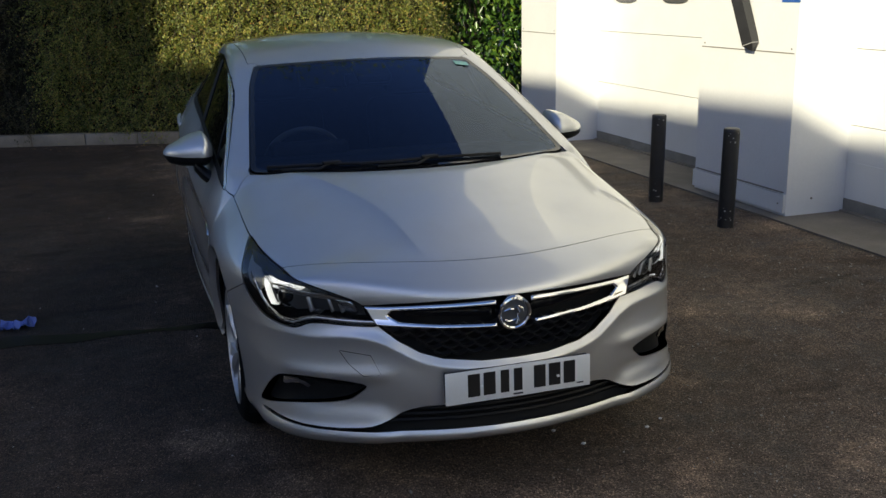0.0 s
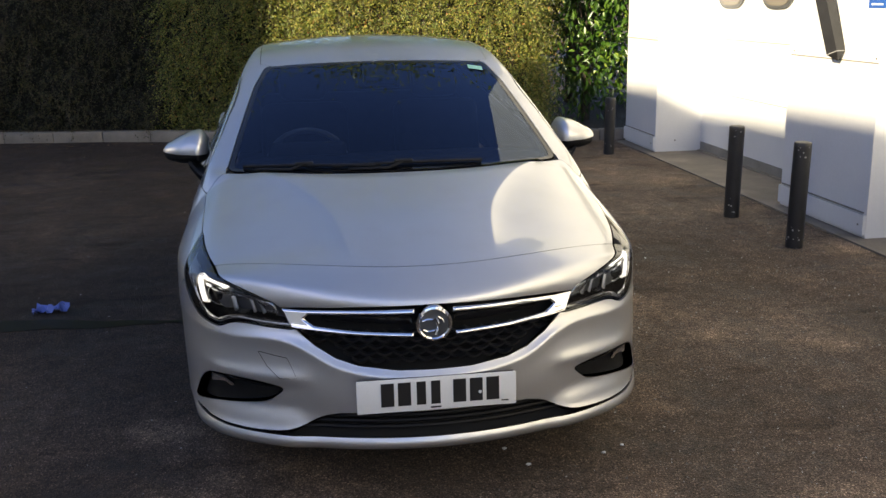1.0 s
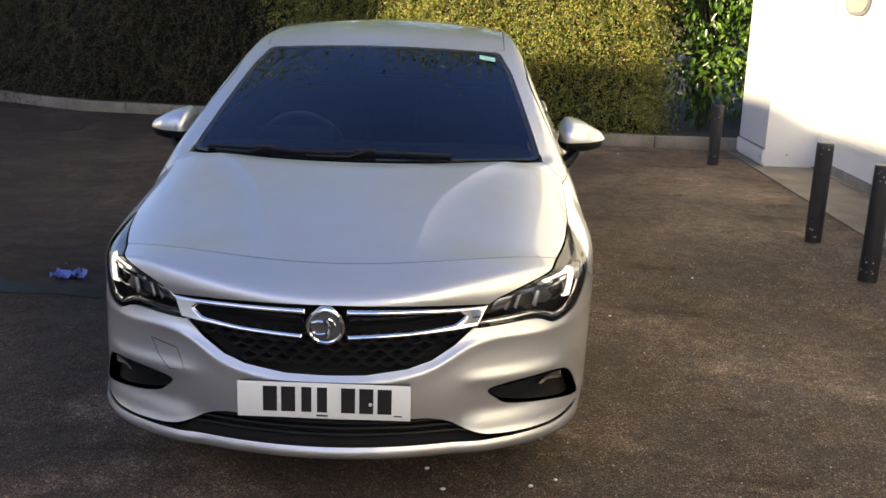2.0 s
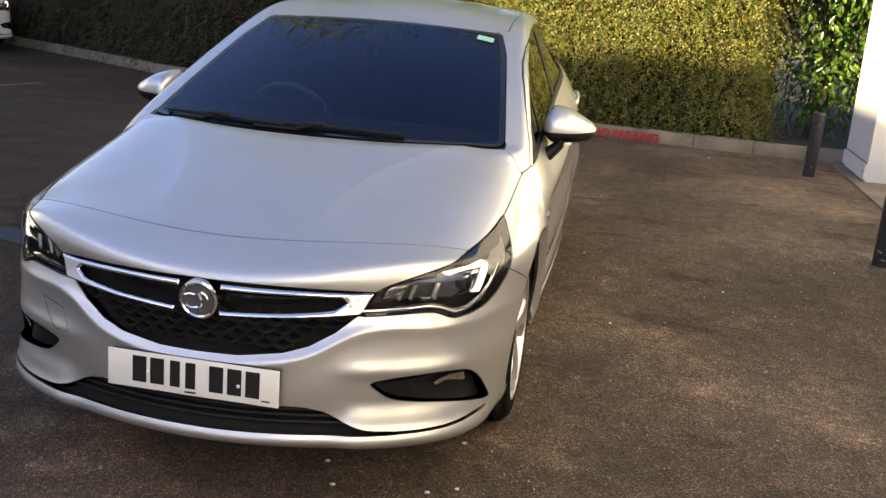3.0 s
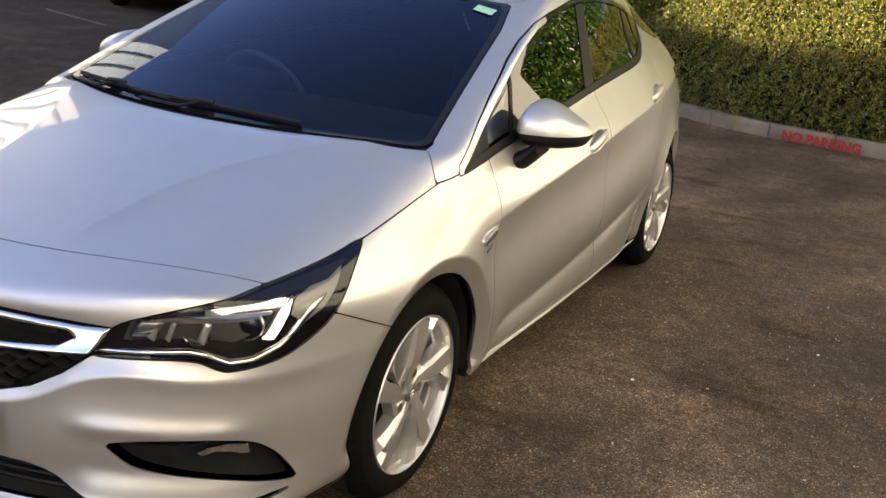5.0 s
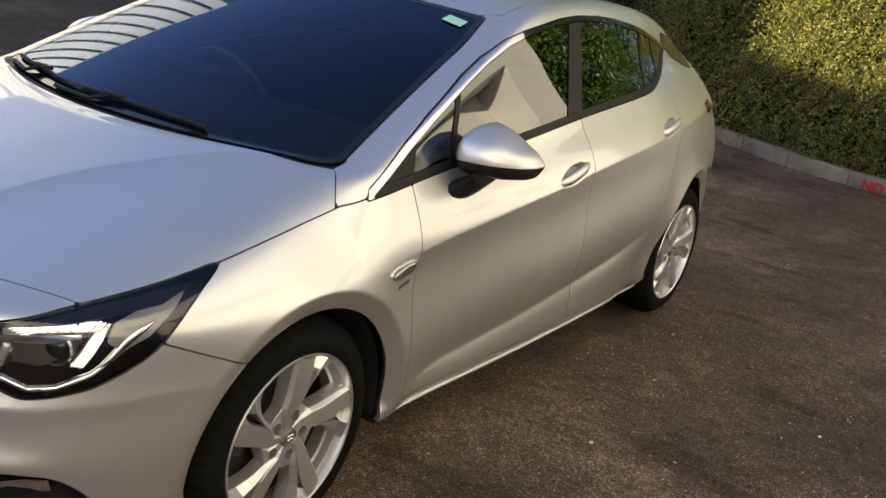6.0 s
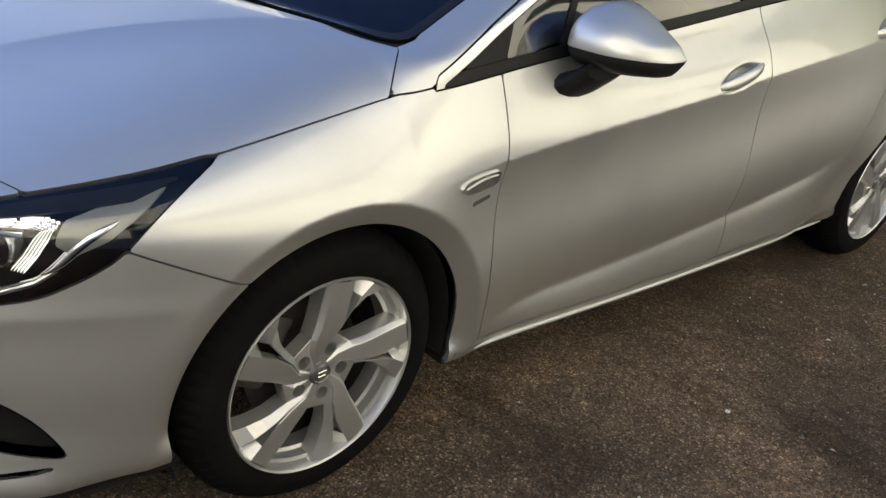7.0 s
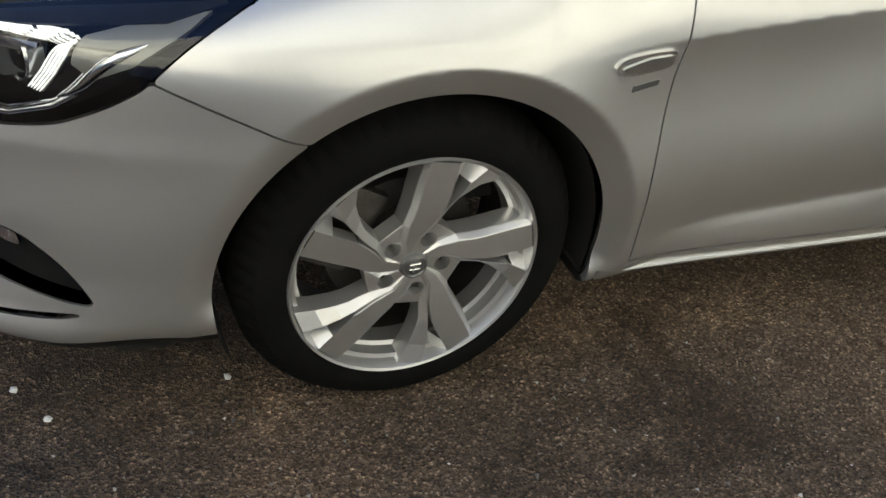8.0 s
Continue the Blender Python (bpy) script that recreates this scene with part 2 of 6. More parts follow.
def skin(h):
    """The half of the body's surface with x > 0, as points, triangles and normals."""
    gx, gy, gz = np.arange(-1.5 * h, 1.0, h), np.arange(-0.1, 4.5, h), np.arange(0.15, 1.52, h)
    f = body_field(gx[:, None, None], gy[None, :, None], gz[None, None, :])
    org = np.array([gx[0], gy[0], gz[0]])
    neg = f < 0
    corner = [(i, j, k) for i in (0, 1) for j in (0, 1) for k in (0, 1)]
    n = np.array(f.shape) - 1
    cut = lambda a, c: a[c[0]:c[0] + n[0], c[1]:c[1] + n[1], c[2]:c[2] + n[2]]
    count = sum(cut(neg, c).astype(np.int8) for c in corner)
    cells = np.argwhere((count > 0) & (count < 8))
    vals = np.stack([f[cells[:, 0] + c[0], cells[:, 1] + c[1], cells[:, 2] + c[2]] for c in corner], 1)
    acc, num = np.zeros((len(cells), 3)), np.zeros(len(cells))
    for a in range(8):
        for b in range(a + 1, 8):
            ca, cb = np.array(corner[a]), np.array(corner[b])
            if np.abs(ca - cb).sum() != 1:
                continue
            hit = (vals[:, a] < 0) != (vals[:, b] < 0)
            t = np.where(hit, vals[:, a] / np.where(hit, vals[:, a] - vals[:, b], 1), 0)[:, None]
            acc += np.where(hit[:, None], ca + t * (cb - ca), 0)
            num += hit
    verts = org + h * (cells + acc / num[:, None])
    index = -np.ones(n, int)
    index[tuple(cells.T)] = np.arange(len(cells))
    quads = []
    for ax in range(3):
        u, v = (ax + 1) % 3, (ax + 2) % 3
        lo = [slice(None)] * 3
        hi = [slice(None)] * 3
        lo[ax], hi[ax] = slice(0, -1), slice(1, None)
        e = np.argwhere(neg[tuple(lo)] != neg[tuple(hi)])
        e = e[(e[:, u] > 0) & (e[:, v] > 0) & (e[:, u] < n[u]) & (e[:, v] < n[v])]
        du, dv = np.zeros(3, int), np.zeros(3, int)
        du[u], dv[v] = 1, 1
        q = np.stack([index[tuple((e - o).T)] for o in (du + dv, dv, 0 * du, du)], 1)
        inside = neg[tuple(e.T)]
        q[~inside] = q[~inside][:, ::-1]
        quads.append(q)
    quads = np.concatenate(quads)
    for _ in range(4):
        g = field_grad(verts)
        val = body_field(verts[:, 0], verts[:, 1], verts[:, 2])
        verts = verts - np.clip(val / np.maximum((g * g).sum(1), 0.05), -h, h)[:, None] * g
    tris = np.concatenate([quads[:, [0, 1, 2]], quads[:, [0, 2, 3]]])
    return verts, tris


def clip(v, f, s):
    """Keeps the part of a triangle mesh where s < 0, cut along s = 0."""
    inside = s < 0
    k = inside[f].sum(1)
    keep = [f[k == 3]]
    edges = {}
    extra = []

    def cutpoint(a, b):
        key = (a, b) if a < b else (b, a)
        if key not in edges:
            t = s[a] / (s[a] - s[b])
            edges[key] = len(v) + len(extra)
            extra.append(v[a] + t * (v[b] - v[a]))
        return edges[key]
    new_f = []
    for tri in f[k == 1].tolist():
        while not inside[tri[0]]:
            tri = tri[1:] + tri[:1]
        a, b, c = tri
        new_f.append((a, cutpoint(a, b), cutpoint(a, c)))
    for tri in f[k == 2].tolist():
        while inside[tri[0]]:
            tri = tri[1:] + tri[:1]
        a, b, c = tri
        p, q = cutpoint(a, b), cutpoint(a, c)
        new_f += [(p, b, c), (p, c, q)]
    if new_f:
        keep.append(np.array(new_f))
    f = np.concatenate(keep) if keep else f[:0]
    if extra:
        v = np.concatenate([v, np.array(extra)])
    used, inv = np.unique(f, return_inverse=True)
    return v[used], inv.reshape(-1, 3)


def poly_sd(px, py, poly):
    """Signed distance to a polygon in a plane, negative inside."""
    d = np.full(px.shape, 1e9)
    inside = np.zeros(px.shape, bool)
    for (x0, y0), (x1, y1) in zip(poly, poly[1:] + poly[:1]):
        ex, ey = x1 - x0, y1 - y0
        wx, wy = px - x0, py - y0
        t = np.clip((wx * ex + wy * ey) / (ex * ex + ey * ey), 0, 1)
        d = np.minimum(d, (wx - t * ex) ** 2 + (wy - t * ey) ** 2)
        if y0 != y1:
            inside ^= ((y0 > py) != (y1 > py)) & (px < x0 + (py - y0) / (y1 - y0) * ex)
    return np.where(inside, -1, 1) * np.sqrt(d)


def rounded(poly, steps=3):
    """Corner cutting: a polygon with softened corners."""
    for _ in range(steps):
        out = []
        for a, b in zip(poly, poly[1:] + poly[:1]):
            out += [(0.8 * a[0] + 0.2 * b[0], 0.8 * a[1] + 0.2 * b[1]), (0.2 * a[0] + 0.8 * b[0], 0.2 * a[1] + 0.8 * b[1])]
        poly = out
    return poly


def mesh_object(name, verts, faces, material, parent=None, label="", normals=None, smooth=True):
    me = bpy.data.meshes.new(name)
    me.from_pydata([tuple(p) for p in verts], [], [tuple(int(i) for i in q) for q in faces])
    me.materials.append(material)
    if smooth:
        me.polygons.foreach_set("use_smooth", [True] * len(me.polygons))
    if normals is not None:
        me.normals_split_custom_set_from_vertices([tuple(q) for q in normals])
    ob = new(name, me)
    if parent:
        ob.parent = parent
    if label:
        tagged(ob, label)
    return ob


def part(name, bm, material, parent=None, label="", smooth=True):
    me = bpy.data.meshes.new(name)
    bmesh.ops.recalc_face_normals(bm, faces=bm.faces)
    bm.to_mesh(me)
    bm.free()
    me.materials.append(material)
    if smooth:
        me.polygons.foreach_set("use_smooth", [True] * len(me.polygons))
        me.set_sharp_from_angle(angle=radians(35))
    ob = new(name, me)
    if parent:
        ob.parent = parent
    if label:
        tagged(ob, label)
    return ob


def panel_arrays(v, f, depth, mirror, sink=0.0):
    """Normals, mirrored half and turned-in rim for a piece of the skin."""
    g = field_grad(v)
    nrm = g / np.linalg.norm(g, axis=1)[:, None]
    mid = np.abs(v[:, 0]) < 1e-6
    v = v.copy()
    v[mid, 0] = 0
    nrm[mid, 0] = 0
    if sink:
        v = v - nrm * sink
    if mirror == "both":
        idx = np.arange(len(v))
        other = np.where(mid, idx, len(v) + np.cumsum(~mid) - 1)
        v2, n2 = v[~mid] * (-1, 1, 1), nrm[~mid] * (-1, 1, 1)
        f = np.concatenate([f, other[f][:, ::-1]])
        v, nrm = np.concatenate([v, v2]), np.concatenate([nrm, n2])
    elif mirror == "other":
        v, nrm, f = v * (-1, 1, 1), nrm * (-1, 1, 1), f[:, ::-1]
    if depth:
        e = np.concatenate([f[:, [0, 1]], f[:, [1, 2]], f[:, [2, 0]]])
        key = np.sort(e, 1)
        _, first, cnt = np.unique(key[:, 0] * 10000019 + key[:, 1], return_index=True, return_counts=True)
        b = e[first[cnt == 1]]
        pts, inv = np.unique(b, return_inverse=True)
        inv = inv.reshape(-1, 2)
        m = len(v)
        out = np.zeros((len(pts), 3))
        way = np.cross(v[b[:, 1]] - v[b[:, 0]], nrm[b[:, 0]])
        np.add.at(out, inv[:, 0], way)
        np.add.at(out, inv[:, 1], way)
        out /= np.maximum(np.linalg.norm(out, axis=1), 1e-9)[:, None]
        v = np.concatenate([v, v[pts], v[pts] - nrm[pts] * depth])
        k = len(pts)
        rim = np.concatenate([np.stack([m + inv[:, 1], m + inv[:, 0], m + k + inv[:, 0]], 1), np.stack([m + inv[:, 1], m + k + inv[:, 0], m + k + inv[:, 1]], 1)])
        f = np.concatenate([f, rim])
        nrm = np.concatenate([nrm, out, out])
    return v, f, nrm


GAP = 0.0034
HALF_V, HALF_F = skin(0.0135)
HALF_V, HALF_F = clip(HALF_V, HALF_F, -HALF_V[:, 0])
HALF_V[np.abs(HALF_V[:, 0]) < 1e-7, 0] = 0

GRILLE = [(-0.2, 0.692), (0.24, 0.686), (0.40, 0.681), (0.484, 0.676), (0.442, 0.606), (0.383, 0.556), (0.316, 0.516), (0.246, 0.494), (0.12, 0.478), (-0.2, 0.472)]
LIGHT = [(0.515, 0.602), (0.60, 0.686), (0.73, 0.720), (0.859, 0.746), (1.045, 0.770), (1.20, 0.794), (1.326, 0.820), (1.280, 0.77), (1.21, 0.682), (1.15, 0.645),
         (1.07, 0.610), (0.98, 0.594), (0.905, 0.588), (0.87, 0.596), (0.83, 0.610), (0.765, 0.612), (0.65, 0.607)]
FOG = [(0.565, 0.410), (0.685, 0.427), (0.868, 0.432), (0.99, 0.417), (1.057, 0.377), (1.125, 0.303), (1.107, 0.297), (0.91, 0.330), (0.721, 0.347), (0.649, 0.358), (0.612, 0.379)]
INTAKE = [(-0.3, 0.337), (0.33, 0.335), (0.42, 0.320), (0.498, 0.283), (0.56, 0.268), (0.70, 0.2625), (0.91, 0.2645), (1.09, 0.281), (1.10, 0.277), (1.06, 0.269), (0.91, 0.2585),
          (0.70, 0.257), (0.45, 0.257), (-0.3, 0.257)]
WINDOWS = [(1.095, 0.893), (1.324, 0.925), (1.534, 0.948), (1.906, 0.985), (2.372, 1.032), (2.90, 1.080), (3.02, 1.094), (3.15, 1.13), (3.42, 1.215), (3.50, 1.228),
           (3.40, 1.262), (3.10, 1.322), (2.71, 1.36), (2.40, 1.358), (2.0, 1.297), (1.75, 1.212), (1.39, 1.05)]
FRONT_DOOR = [(1.319, 0.93), (1.316, 0.83), (1.319, 0.68), (1.329, 0.48), (1.352, 0.288), (2.36, 0.292), (2.34, 0.5), (2.33, 0.80), (2.345, 1.2), (1.32, 1.2)]
REAR_DOOR = [(2.345, 1.2), (2.33, 0.80), (2.34, 0.5), (2.36, 0.292), (2.78, 0.298), (2.87, 0.352), (2.96, 0.42), (3.04, 0.53), (3.13, 0.68), (3.205, 0.86), (3.235, 0.965), (3.20, 1.2)]


def regions(v):
    """The fields of the panels, the first named having the first claim on the surface."""
    x, y, z = v.T
    q = x + 0.8 * y
    front = y - 0.75
    side = 0.45 - x
    r = {}
    r["arch_f"] = np.maximum(np.hypot(y - HUB_F, z - HUB_Z) - ARCH_R, side)
    r["arch_r"] = np.maximum(np.hypot(y - HUB_R, z - HUB_Z) - ARCH_R - 0.008, side)
    r["under"] = np.maximum(z - (0.215 + 0.012 * step(0.25, 0.5, y) + 0.014 * step(1.37, 1.27, y) * step(1.1, 1.2, y)), 0.06 - y + 0.4 * x * x)
    r["grille"] = np.maximum(poly_sd(x, z, GRILLE), y - 0.4)
    r["headlight"] = np.maximum(poly_sd(q, z, rounded(LIGHT, 2)), front)
    r["fog"] = np.maximum(poly_sd(q, z, rounded(FOG, 3)), front)
    r["intake"] = np.maximum(poly_sd(q, z, rounded(INTAKE, 1)), front)
    r["windows"] = np.maximum(poly_sd(y, z, rounded(WINDOWS, 1)), side)
    back = np.minimum(0.905 + 0.43 * x * x, 1.119 - 1.0 * (x - 0.706))
    pillar = x - (0.698 - 0.158 * (y - 1.147) - 0.02 * step(1.75, 2.05, y) - 0.03 * step(1.2, 1.0, y))
    base = 0.932 + 0.42 * x * x - y
    head = y - (1.93 + 0.25 * x * x)
    r["windscreen"] = np.maximum(smax(smax(pillar, base, 0.06), head, 0.04), 0.85 - z)
    r["cowl"] = np.maximum(np.maximum(back - y, y - 1.17), np.maximum(x - 0.70, 0.85 - z))
    r["front_door"] = np.maximum(poly_sd(y, z, FRONT_DOOR), side)
    belt = np.interp(y, [p[0] for p in WINDOWS[:9]], [p[1] for p in WINDOWS[:9]])
    r["front_door"] = np.maximum(r["front_door"], z - belt - 0.02)
    r["rear_door"] = np.maximum(np.maximum(poly_sd(y, z, REAR_DOOR), side), z - belt - 0.02)
    gapline = 0.808 + 0.197 * (y - 0.646)
    over_lamp = np.maximum(np.maximum(0.757 + 0.13 * (q - 1.045) - z, y - 0.66), q - 1.30)
    r["bonnet"] = np.maximum(np.maximum(0.17 + 0.41 * x * x - y, (y - back) * 0.8), np.maximum(np.minimum((gapline - z) * 2.4, over_lamp), 0.5 - z))
    seam = (z - (0.687 - 0.44 * (y - 0.5))) * 0.9
    nose = np.maximum(y - (0.17 + 0.41 * x * x), 0.6 - z)
    r["front_bumper"] = np.maximum(np.minimum(seam, nose), y - 0.8)
    r["sill"] = np.maximum(np.maximum(z - 0.288 + 0.020 * step(1.40, 1.30, y), 1.290 - y), np.maximum(y - 3.3, side))
    r["tail_light"] = np.maximum(poly_sd(y, z, [(3.98, 0.86), (4.5, 0.80), (4.5, 1.0), (4.1, 1.02)]), side)
    r["fender"] = np.maximum(np.maximum(y - 1.40, np.minimum(-seam, 0.95 - y)), np.maximum(z - gapline, 0.4 - x))
    r["rear_window"] = np.maximum(np.maximum(1.0 - z, z - 1.28), np.maximum(3.9 - y, x - 0.55))
    r["rear_bumper"] = np.maximum(z - 0.62, 3.7 - y)
    r["hatch"] = np.maximum(3.95 - y, x - 0.62)
    r["roof"] = np.maximum(np.maximum(1.9 + 0.14 * step(0.45, 0.56, x) - y, x - 0.565), 1.1 - z)
    r["body_side"] = np.full(len(x), -1.0)
    return r


REGION = regions(HALF_V)
ORDER = list(REGION)
FINE = {}


def fine_skin(name):
    """The skin round one region, with its triangles split in four and laid on the surface again."""
    if name not in FINE:
        f = HALF_F[(REGION[name][HALF_F] < 0.05).any(1)]
        used, inv = np.unique(f, return_inverse=True)
        v, f = HALF_V[used], inv.reshape(-1, 3)
        e = np.sort(np.concatenate([f[:, [0, 1]], f[:, [1, 2]], f[:, [2, 0]]]), 1)
        pairs, inv = np.unique(e, axis=0, return_inverse=True)
        m = (inv.reshape(3, -1) + len(v)).T
        mid = (v[pairs[:, 0]] + v[pairs[:, 1]]) / 2
        flat = mid[:, 0] < 1e-7
        for _ in range(2):
            g = field_grad(mid)
            mid = mid - (body_field(mid[:, 0], mid[:, 1], mid[:, 2]) / np.maximum((g * g).sum(1), 0.05))[:, None] * g
        mid[flat, 0] = 0
        v = np.concatenate([v, mid])
        f = np.concatenate([np.stack([f[:, 0], m[:, 0], m[:, 2]], 1), np.stack([m[:, 0], f[:, 1], m[:, 1]], 1), np.stack([m[:, 2], m[:, 1], f[:, 2]], 1), m])
        FINE[name] = v, f, regions(v)
    return FINE[name]


def panel_half(name, gap=GAP, extra=None):
    v, f, region = fine_skin(name) if name in ("windscreen", "windows", "headlight", "fog", "intake", "cowl", "grille", "bonnet", "fender", "front_bumper", "front_door", "rear_door") else (HALF_V, HALF_F, REGION)
    s = region[name] + gap / 2
    for other in ORDER[:ORDER.index(name)]:
        s = np.maximum(s, gap / 2 - region[other])
    if extra is not None:
        s = np.maximum(s, extra)
    return clip(v, f, s)


def panel(name, material, parent, mirror, depth=0.014, label="", sink=0.0, title="", gap=GAP, extra=None):
    v, f = panel_half(name, gap, extra)
    if not len(f):
        return None
    a = panel_arrays(v, f, depth, mirror, sink)
    return mesh_object(title or name, a[0], a[1], material, parent, label, a[2])


def sides(name, material, parent, **kw):
    return [panel(name, material, parent, m, **kw) for m in ("one", "other")]


def clear_material(name, tint, ior=1.5, rough=0.0, mirror=(1, 1, 1)):
    """A thin clear pane: what is behind it shows through its tint, and it mirrors by its slant."""
    m = bpy.data.materials.new(name)
    m.use_nodes = True
    n, l = m.node_tree.nodes, m.node_tree.links
    n.remove(n["Principled BSDF"])
    see = n.new("ShaderNodeBsdfTransparent")
    see.inputs["Color"].default_value = (*tint, 1)
    gloss = n.new("ShaderNodeBsdfGlossy")
    gloss.inputs["Roughness"].default_value = rough
    gloss.inputs["Color"].default_value = (*mirror, 1)
    fr = n.new("ShaderNodeFresnel")
    fr.inputs["IOR"].default_value = ior
    mix = n.new("ShaderNodeMixShader")
    l.new(fr.outputs[0], mix.inputs[0])
    l.new(see.outputs[0], mix.inputs[1])
    l.new(gloss.outputs[0], mix.inputs[2])
    l.new(mix.outputs[0], n["Material Output"].inputs["Surface"])
    return m


def lamp_material(name, colour, strength):
    m = node_material(name, colour, 0.3)
    b = m.node_tree.nodes["Principled BSDF"]
    b.inputs["Emission Color"].default_value = (*colour, 1)
    b.inputs["Emission Strength"].default_value = strength
    return m


SCREEN_GLASS = clear_material("windscreen_glass", (0.50, 0.57, 0.62), 1.47, mirror=(0.62, 0.76, 1.0))
SIDE_GLASS = clear_material("side_glass", (0.20, 0.22, 0.21), 2.15)
LENS = clear_material("lamp_lens", (0.93, 0.94, 0.95), 1.6)
DRL_LIGHT = lamp_material("daytime_light", (0.80, 0.83, 0.87), 0.45)
PLATE_WHITE = mottled("number_plate_white", [(0.3, (0.74, 0.74, 0.70)), (0.7, (0.80, 0.80, 0.77))], 9, 0.35, bump=0.02)
CHAR_BLACK = node_material("character_black", (0.01, 0.01, 0.01), 0.4)
LAMP_BODY = node_material("lamp_housing", (0.010, 0.010, 0.011), 0.25, 0.0, 0.3)
REFLECTOR = node_material("lamp_reflector", (0.55, 0.56, 0.57), 0.18, 0.9)
LAMP_PALE = node_material("lamp_pale_grey", (0.36, 0.36, 0.33), 0.35, 0.3)
LAMP_WHITE = node_material("lamp_white_reflector", (0.72, 0.73, 0.74), 0.22, 0.55)
LAMP_GREY = node_material("lamp_grey", (0.17, 0.17, 0.155), 0.4)
TRIM_GREY = node_material("lamp_trim", (0.10, 0.105, 0.11), 0.3, 0.3)
HUB_GREY = node_material("hub_cap_grey", (0.16, 0.16, 0.16), 0.35, 0.6)
SATIN = node_material("satin_silver_trim", (0.72, 0.72, 0.71), 0.22, 0.9)
CABIN = mottled("cabin_fabric", [(0.3, (0.012, 0.013, 0.015)), (0.7, (0.024, 0.025, 0.027))], 20, 0.8)
TAIL_RED = node_material("tail_lamp_red", (0.07, 0.008, 0.008), 0.12, 0.0, 0.3)
STICKER = node_material("sticker_pale_green", (0.30, 0.66, 0.52), 0.5)


def on_body(a, b, mode):
    """Points of the body's surface behind a flat drawing: seen from the side (y, z), the front (x, z), the top (x, y) or the corner (x + 0.8 y, z)."""
    a, b = np.asarray(a, float), np.asarray(b, float)

    def place(t):
        if mode == "side":
            return np.stack([1.1 - t, a, b], 1)
        if mode == "front":
            return np.stack([a, t - 0.2, b], 1)
        if mode == "top":
            return np.stack([a, b, 1.6 - t], 1)
        return np.stack([a + 0.16 - 0.8 * t, t - 0.2, b], 1)
    far = {"side": 0.75, "front": 0.8, "top": 1.0, "corner": 1.0}[mode]
    steps = np.linspace(0, far, 60)
    lo = np.zeros(len(a))
    found = np.zeros(len(a), bool)
    for s0 in steps:
        p = place(np.full(len(a), s0))
        inside = body_field(p[:, 0], p[:, 1], p[:, 2]) < 0
        found |= inside
        lo = np.where(found, lo, s0)
    hi = lo + steps[1]
    for _ in range(22):
        mid = (lo + hi) / 2
        p = place(mid)
        inside = body_field(p[:, 0], p[:, 1], p[:, 2]) < 0
        hi, lo = np.where(inside, mid, hi), np.where(inside, lo, mid)
    return place((lo + hi) / 2)


def plate(name, poly, mode, material, parent, lift=0.002, thick=0.006, cell=0.006, mirror="one", label="", soft=0, dome=0.0, dome_width=0.008, tilt=0.0):
    """A thin shaped piece that follows the body: the drawing poly laid on it, lifted off it, with turned edges."""
    if soft:
        poly = rounded(poly, soft)
    pa, pb = [p[0] for p in poly], [p[1] for p in poly]
    ga, gb = np.arange(min(pa) - cell, max(pa) + 2 * cell, cell), np.arange(min(pb) - cell, max(pb) + 2 * cell, cell)
    A, B = np.meshgrid(ga, gb, indexing="ij")
    v2 = np.stack([A.ravel(), B.ravel(), 0 * A.ravel()], 1)
    n, m = A.shape
    i = (np.arange(n - 1)[:, None] * m + np.arange(m - 1)).ravel()
    f = np.concatenate([np.stack([i, i + m, i + m + 1], 1), np.stack([i, i + m + 1, i + 1], 1)])
    v2, f = clip(v2, f, poly_sd(v2[:, 0], v2[:, 1], poly))
    v = on_body(v2[:, 0], v2[:, 1], mode)
    g = field_grad(v)
    nrm = g / np.linalg.norm(g, axis=1)[:, None]
    up = np.cross(v[f[:, 1]] - v[f[:, 0]], v[f[:, 2]] - v[f[:, 0]])
    if (up * nrm[f[:, 0]]).sum() < 0:
        f = f[:, ::-1]
    if dome:
        edge = np.clip(-poly_sd(v2[:, 0], v2[:, 1], poly) / dome_width, 0, 1)
        a = panel_arrays(v, f, 0, "one", -lift)
        w = a[0] + a[2] * (dome * np.sqrt(edge * (2 - edge)) + tilt * (max(pb) - v2[:, 1]))[:, None]
        tri = a[1]
        if mirror == "other":
            w, tri = w * (-1, 1, 1), tri[:, ::-1]
        return mesh_object(name, w, tri, material, parent, label)
    a = panel_arrays(v, f, thick, mirror, -lift)
    return mesh_object(name, a[0], a[1], material, parent, label, a[2])


def lathe(profile, segments=64, closed=False):
    """A body of revolution about the x axis from (radius, x) pairs."""
    bm = bmesh.new()
    rings = []
    for r, x in profile:
        rings.append([bm.verts.new((x, r * math.cos(2 * math.pi * i / segments), r * math.sin(2 * math.pi * i / segments))) for i in range(segments)])
    pairs = list(zip(rings, rings[1:])) + ([(rings[-1], rings[0])] if closed else [])
    for a, b in pairs:
        for i in range(segments):
            j = (i + 1) % segments
            bm.faces.new((a[i], a[j], b[j], b[i]))
    return bm


